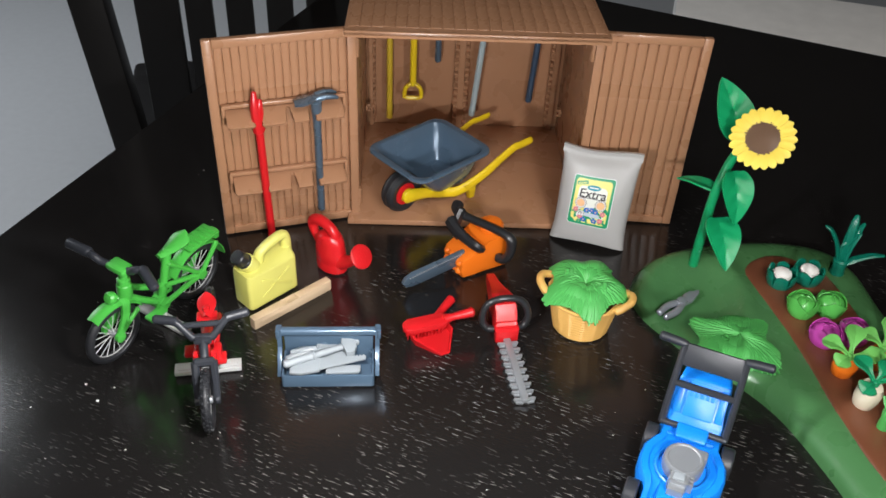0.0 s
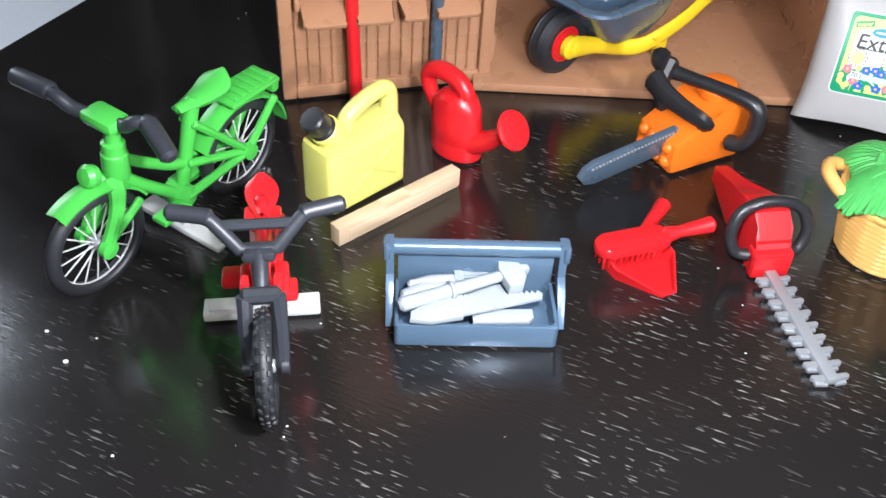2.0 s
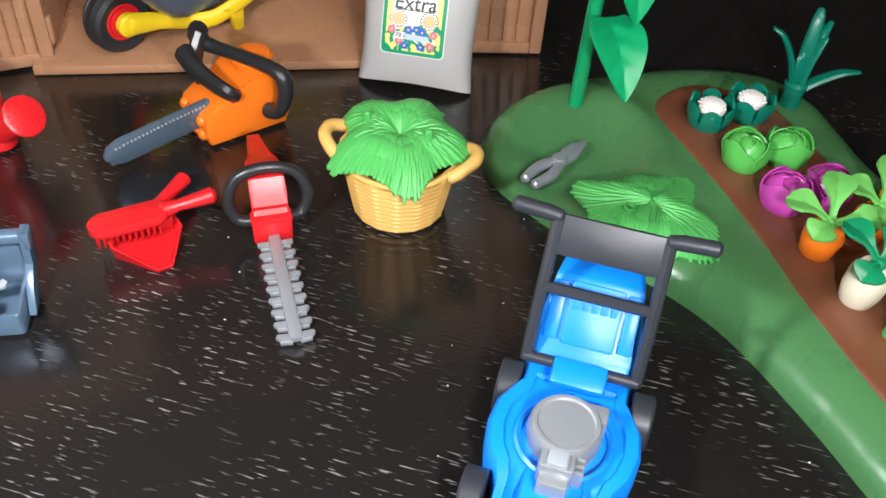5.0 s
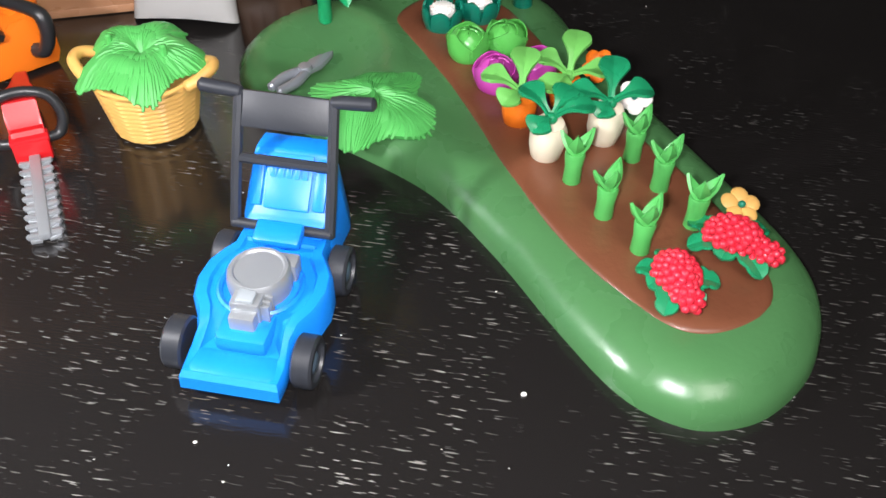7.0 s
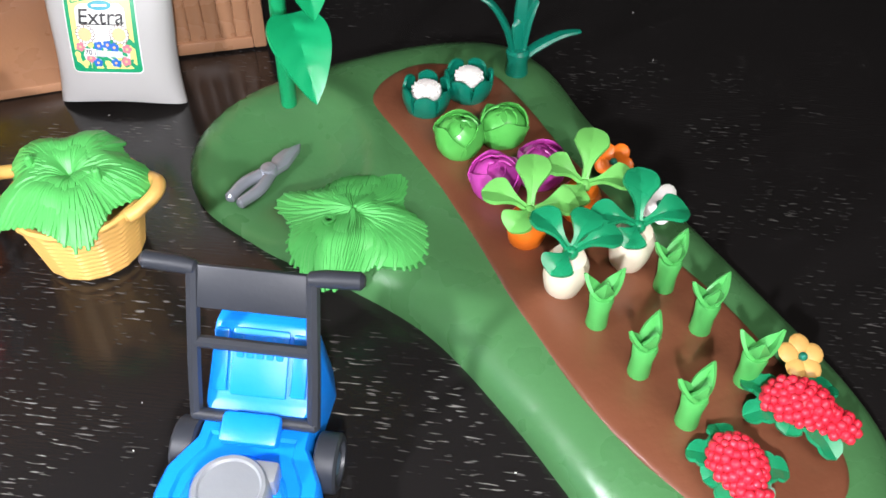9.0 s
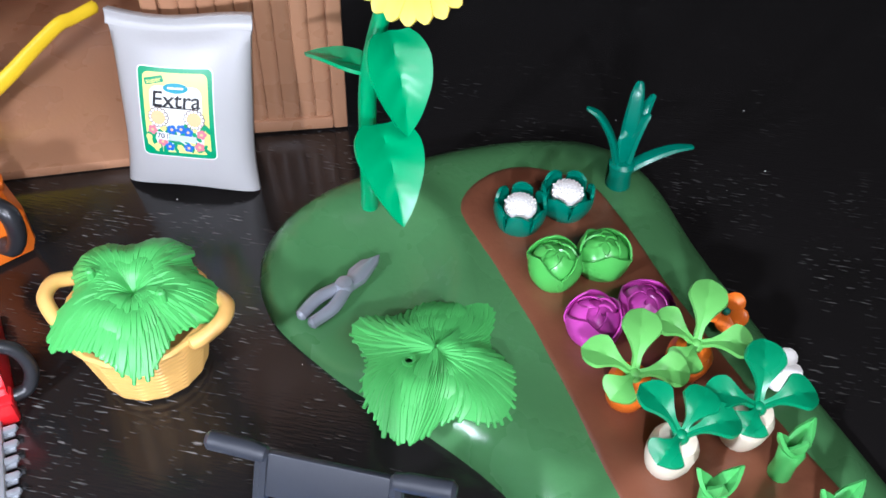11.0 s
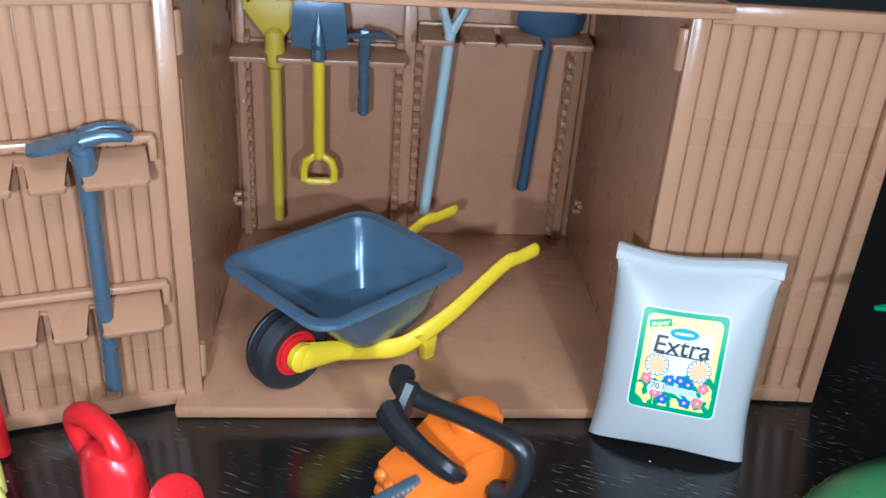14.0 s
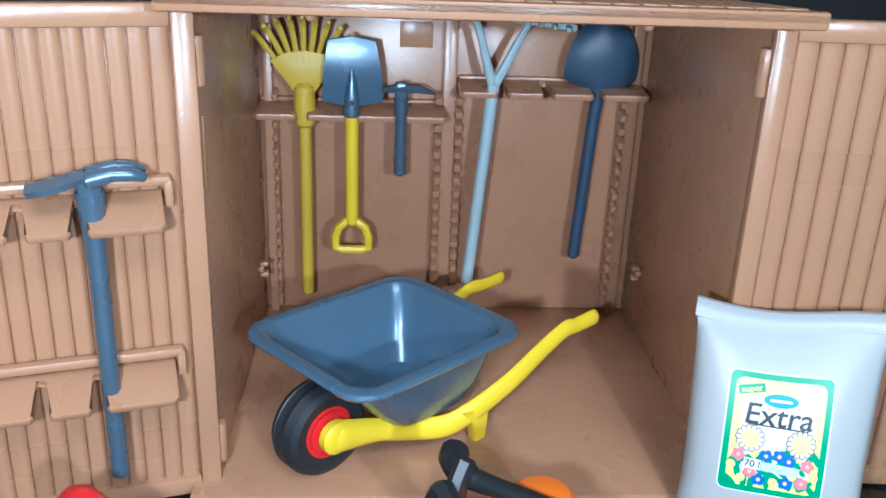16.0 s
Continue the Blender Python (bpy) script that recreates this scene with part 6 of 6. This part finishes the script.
def plants():
    cauliflower(17.35, 37.6, 0)
    cauliflower(18.75, 38.0, 1)
    cabbage(17.95, 35.5, "cabbage", "green_cabbage", "bright green round cabbage in the soil bed", 10)
    cabbage(19.3, 35.75, "cabbage", "green_cabbage", "bright green round cabbage in the soil bed", 70)
    cabbage(18.6, 33.55, "magenta", "red_cabbage", "magenta-purple round cabbage in the soil bed", 30)
    cabbage(19.95, 33.85, "magenta", "red_cabbage", "magenta-purple round cabbage in the soil bed", 100)
    root_vegetable("carrot", 18.95, 31.6, "orange", "carrotleaf", "orange carrot with four light green leaves", 1.2, 8, 0, ((75, 1.45, 0.45, 0.95), (150, 1.3, 0.12, 0.9), (-8, 1.2, 0.12, 0.9), (222, 0.9, 0.0, 0.9)))
    root_vegetable("carrot", 20.6, 32.3, "orange", "carrotleaf", "orange carrot with four light green leaves", 1.2, 8, 0, ((68, 1.5, 0.5, 0.95), (145, 1.15, 0.2, 0.85), (-12, 1.3, 0.12, 0.9), (228, 0.9, 0.0, 0.9)))
    root_vegetable("turnip", 19.45, 29.8, "cream", "turnipleaf", "cream-white turnip with dark green leaves", 1.5, 8, 0, ((122, 1.3, 0.22, 0.85), (8, 1.3, 0.1, 0.85), (222, 0.85, -0.05, 0.9), (50, 1.15, 0.25, 0.85)))
    root_vegetable("turnip", 21.35, 30.35, "cream", "turnipleaf", "cream-white turnip with dark green leaves", 1.5, 8, 0, ((76, 1.4, 0.5, 0.95), (164, 1.25, 0.12, 0.85), (8, 1.3, 0.1, 0.9), (228, 0.75, -0.08, 0.9)))
    for k, (x, y, a) in enumerate(((19.95, 28.45, 20), (22.0, 29.3, 40), (20.5, 26.9, 50), (22.4, 27.85, 30), (21.1, 25.4, 40), (22.85, 26.2, 10))):
        seedling(x, y, a, k)
    berry_bush(21.55, 23.95, -75, 1.0, "strawberry-red berry cluster on toothed green leaves")
    berry_bush(23.5, 25.1, -35, 1.2, "wide strawberry-red berry cluster on toothed green leaves")
    small_flower("yellow_blossom", 24.12, 26.25, 1.9, "basket", "honey-yellow five-petal blossom beside the berries", 22, 10)
    small_flower("orange_blossom", 22.0, 33.55, 1.9, "orange", "orange five-petal blossom at the bed's edge", 55, -40)
    small_flower("white_blossom", 22.75, 31.8, 1.8, "snow", "white blossom behind the turnip leaves", 50, -30)
    # leek with strap leaves
    x, y = 20.6, 39.1
    t = thing("leek", x, y, lawn_height(x, y) - 0.05, 0, "dark teal leek with curling strap leaves", "leek")
    t.scale = (0.94, 0.94, 0.95)
    part("stem", lathe(B(), ((0.38, 0), (0.4, 0.08), (0.34, 0.5), (0.42, 0.9), (0.3, 1.0)), 18), "teal", t)
    for a, l, rise, curl, w in ((165, 1.35, 2.35, 0.25, 0.4), (0, 2.1, 1.0, 0.55, 0.42), (70, 0.7, 2.95, 0.05, 0.42), (40, 0.95, 2.5, 0.08, 0.36), (100, 0.2, 1.5, 0.0, 0.5), (20, 0.6, 2.1, 0.05, 0.4)):
        c, s = math.cos(radians(a)), math.sin(radians(a))
        pts = spline([(0.1 * c, 0.1 * s, 0.6), (l * 0.35 * c, l * 0.35 * s, 0.5 + rise * 0.55), (l * 0.7 * c, l * 0.7 * s, 0.5 + rise * 0.88), (l * c, l * s, 0.5 + rise - curl * 0.1)], 5)
        part("strap_leaf", tube(B(), pts, [w * 0.6, w * 0.62, w * 0.5, w * 0.28], 8, 0.5), "teal", t)
    # sunflower
    x, y = 13.2, 38.75
    h0 = lawn_height(x, y) - 0.05
    t = thing("sunflower", x, y, h0, 0, "tall sunflower with yellow petals and four broad green leaves", "sunflower")
    pts = spline([(0, 0, 0), (0.02, -0.05, 2.5), (0.1, 0.0, 4.6), (0.55, 0.3, 6.4), (1.0, -0.1, 7.6), (1.15, -0.8, 8.1)], 6)
    part("stem", tube(B(), pts, [0.25, 0.24, 0.22, 0.2], 12), "sungreen", t)
    hs = lambda u: (0.12 if u > 0.985 else 1) * (math.sin(math.pi * min(1, u * 0.94 + 0.05) ** 0.62) ** 0.75)
    for name_, b_, t_, w_, up_, bend_ in (("leaf", (0.75, 0.7, 7.3), (-0.35, 2.5, 9.45), 1.9, (0.2, -0.9, 0.5), 0.06),
                                     ("leaf", (0.6, -0.2, 6.0), (0.95, -1.45, 3.85), 1.65, (0.3, -0.9, 0.45), 0.1), ("leaf", (0.3, -0.75, 3.55), (0.75, -2.85, 2.05), 1.75, (0.2, -0.75, 0.7), 0.12),
                                     ("leaf", (0.1, 0.1, 4.6), (-1.5, 1.5, 4.2), 0.9, (-0.3, 0.3, 1), 0.06)):
        part(name_, leaf(B(), b_, t_, w_, bend_, 0.14, 0.1, hs, up_, 0.035, 26, 12), "sungreen", t)
    m = Matrix.Translation((1.22, -1.1, 8.42)) @ (V((-0.32, -0.63, 0.71)).to_track_quat("Z", "Y").to_matrix().to_4x4())
    fl = part("flower_disc", lathe(B(), ((0.3, -0.35), (0.82, -0.2), (0.93, 0.0), (0.88, 0.1), (0.5, 0.2), (0.02, 0.24)), 32, m), "seedbrown", t, "brown seed disc")
    bm = B()
    for i in range(-7, 8):
        for j in range(-7, 8):
            px, py = i * 0.115 + (j % 2) * 0.0575, j * 0.115
            if px * px + py * py < 0.7:
                box(bm, (px, py, 0.2 - 0.16 * (px * px + py * py)), (0.075, 0.06, 0.1), 0, m)
    part("seed_grid", bm, "seedbrown", fl)
    for k in range(22):
        a = 2 * math.pi * k / 22
        ca, sa = math.cos(a), math.sin(a)
        bm = leaf(B(), m @ V((0.55 * ca, 0.55 * sa, -0.05)), m @ V((1.45 * ca, 1.45 * sa, 0.05 - 0.05 * (k % 2))), 0.42, 0.1, 0.05, 0.1, lambda u: (0.75 + 0.25 * u) * (1 if u < 0.75 else math.sqrt(max(0.03, 1 - ((u - 0.75) / 0.26) ** 2))), (m.to_3x3() @ V((0, 0, 1))), nu=8, nv=6)
        part("petal", bm, "petal", fl, "yellow petal" if k == 0 else "")
    part("calyx", lathe(B(), ((0.15, -0.6), (0.4, -0.4), (0.85, -0.2), (0.8, -0.1)), 24, m), "sungreen", t)


plants()


# the mound and all that grows or lies on it, settled as one into its place
SETTLE = Matrix.Translation((0.1935, 0.3216, 0)) @ pose(0, 0, 0, 0, 0, 2.2) @ Matrix.Scale(0.975, 4) @ Matrix.Translation((-0.192, -0.319, 0))


def secateurs_and_mat():
    a, b = V((11.35, 35.0)), V((13.4, 37.05))
    mid = (a + b) / 2
    d = b - a
    t = thing("secateurs", mid.x, mid.y, lawn_height(mid.x, mid.y) + 0.16, math.degrees(math.atan2(d.y, d.x)), "closed silver-grey garden secateurs lying in the green dish", "secateurs")
    h = d.length / 2
    for sy in (-1, 1):
        part("handle", tube(B(), spline([(-h, sy * 0.2, 0.12), (-h * 0.5, sy * 0.27, 0.14), (0, sy * 0.08, 0.14)], 5), [0.17, 0.19, 0.18], 10), "bluesteel", t)
    part("upper_blade", prism(B(), [(0, -0.22), (0.5, -0.3), (h * 0.85, -0.12), (h, 0.02), (h * 0.8, 0.14), (0, 0.2)], 0.05, 0.28, None, 0.05), "bluesteel", t)
    part("lower_blade", prism(B(), [(0, 0.0), (0.5, 0.32), (h * 0.7, 0.3), (h * 0.85, 0.12), (0.2, 0.0)], 0.02, 0.22, None, 0.04), "bluesteel", t)
    part("pivot", lathe(B(), ((0.26, 0.1), (0.28, 0.24), (0.22, 0.36), (0.02, 0.38)), 14), "bluesteel", t)
    g = thing("grass_clump", 14.6, 33.0, 0, 0, "bright green moulded clump of cut grass on the mound", "grass")

    def reach(a):
        c, s = abs(math.cos(a)), abs(math.sin(a))
        return 1.86 / (c**5 + s**5) ** 0.2 * (1 + 0.07 * math.cos(4 * a + 2.2) + 0.075 * math.cos(7 * a + 1))

    def base(u, v):
        a = 2 * math.pi * v
        r = 0.97 * u * reach(a)
        return (-0.05 + r * math.cos(a), 0.05 + r * math.sin(a), 1.655 - 0.48 * u * u + 0.1 * math.sin(3 * a + 4 * u))

    bm = sheet(B(), base, 10, 60, 0.2)
    part("blade_mass", tuft(bm, reach, lambda s, a: 1.6 - 0.48 * s * s + 0.1 * math.sin(3 * a + 4 * s), -0.05, 0.05, random.Random(8), 0.42), "leafgreen", g)
    bm = B()
    for x, y in ((0.32, 0.2), (-0.72, -0.22)):
        lathe(bm, ((0.17, 0.0), (0.17, 0.1), (0.1, 0.1), (0.09, 0.0)), 14, rot(at=(x, y, 1.68)))
    part("peg_hole", bm, "leafgreen", g)
    # crumbs of dust on the table
    rng = random.Random(11)
    bm = B()
    for x, y, r in ((-12.71, 25.79, 0.07), (17.95, 22.45, 0.08), (10.24, 21.69, 0.05), (-13.6, 26.6, 0.05), (-10.5, 23.5, 0.04)):
        ball(bm, (x, y, 0.03), r, (1, 0.8, 0.5), 8, 5)
    for k in range(70):
        ball(bm, (rng.uniform(-16, 26), rng.uniform(18, 44), 0.008), rng.uniform(0.012, 0.03), (1.3, 0.8, 0.4), 5, 3)
    tagged(part("dust_crumbs", bm, "snow"), "tiny pale dust crumbs scattered on the dark table", "dust", kind="stuff")


secateurs_and_mat()

for ob in bpy.data.objects:
    if ob.parent is None and ob.name.split(".")[0] in ("vegetable_garden", "cauliflower", "green_cabbage", "red_cabbage", "carrot", "turnip", "sprouting_plant", "strawberry_plant",
                                                       "yellow_blossom", "orange_blossom", "white_blossom", "leek", "sunflower", "secateurs", "grass_clump"):
        ob.matrix_basis = SETTLE @ ob.matrix_basis
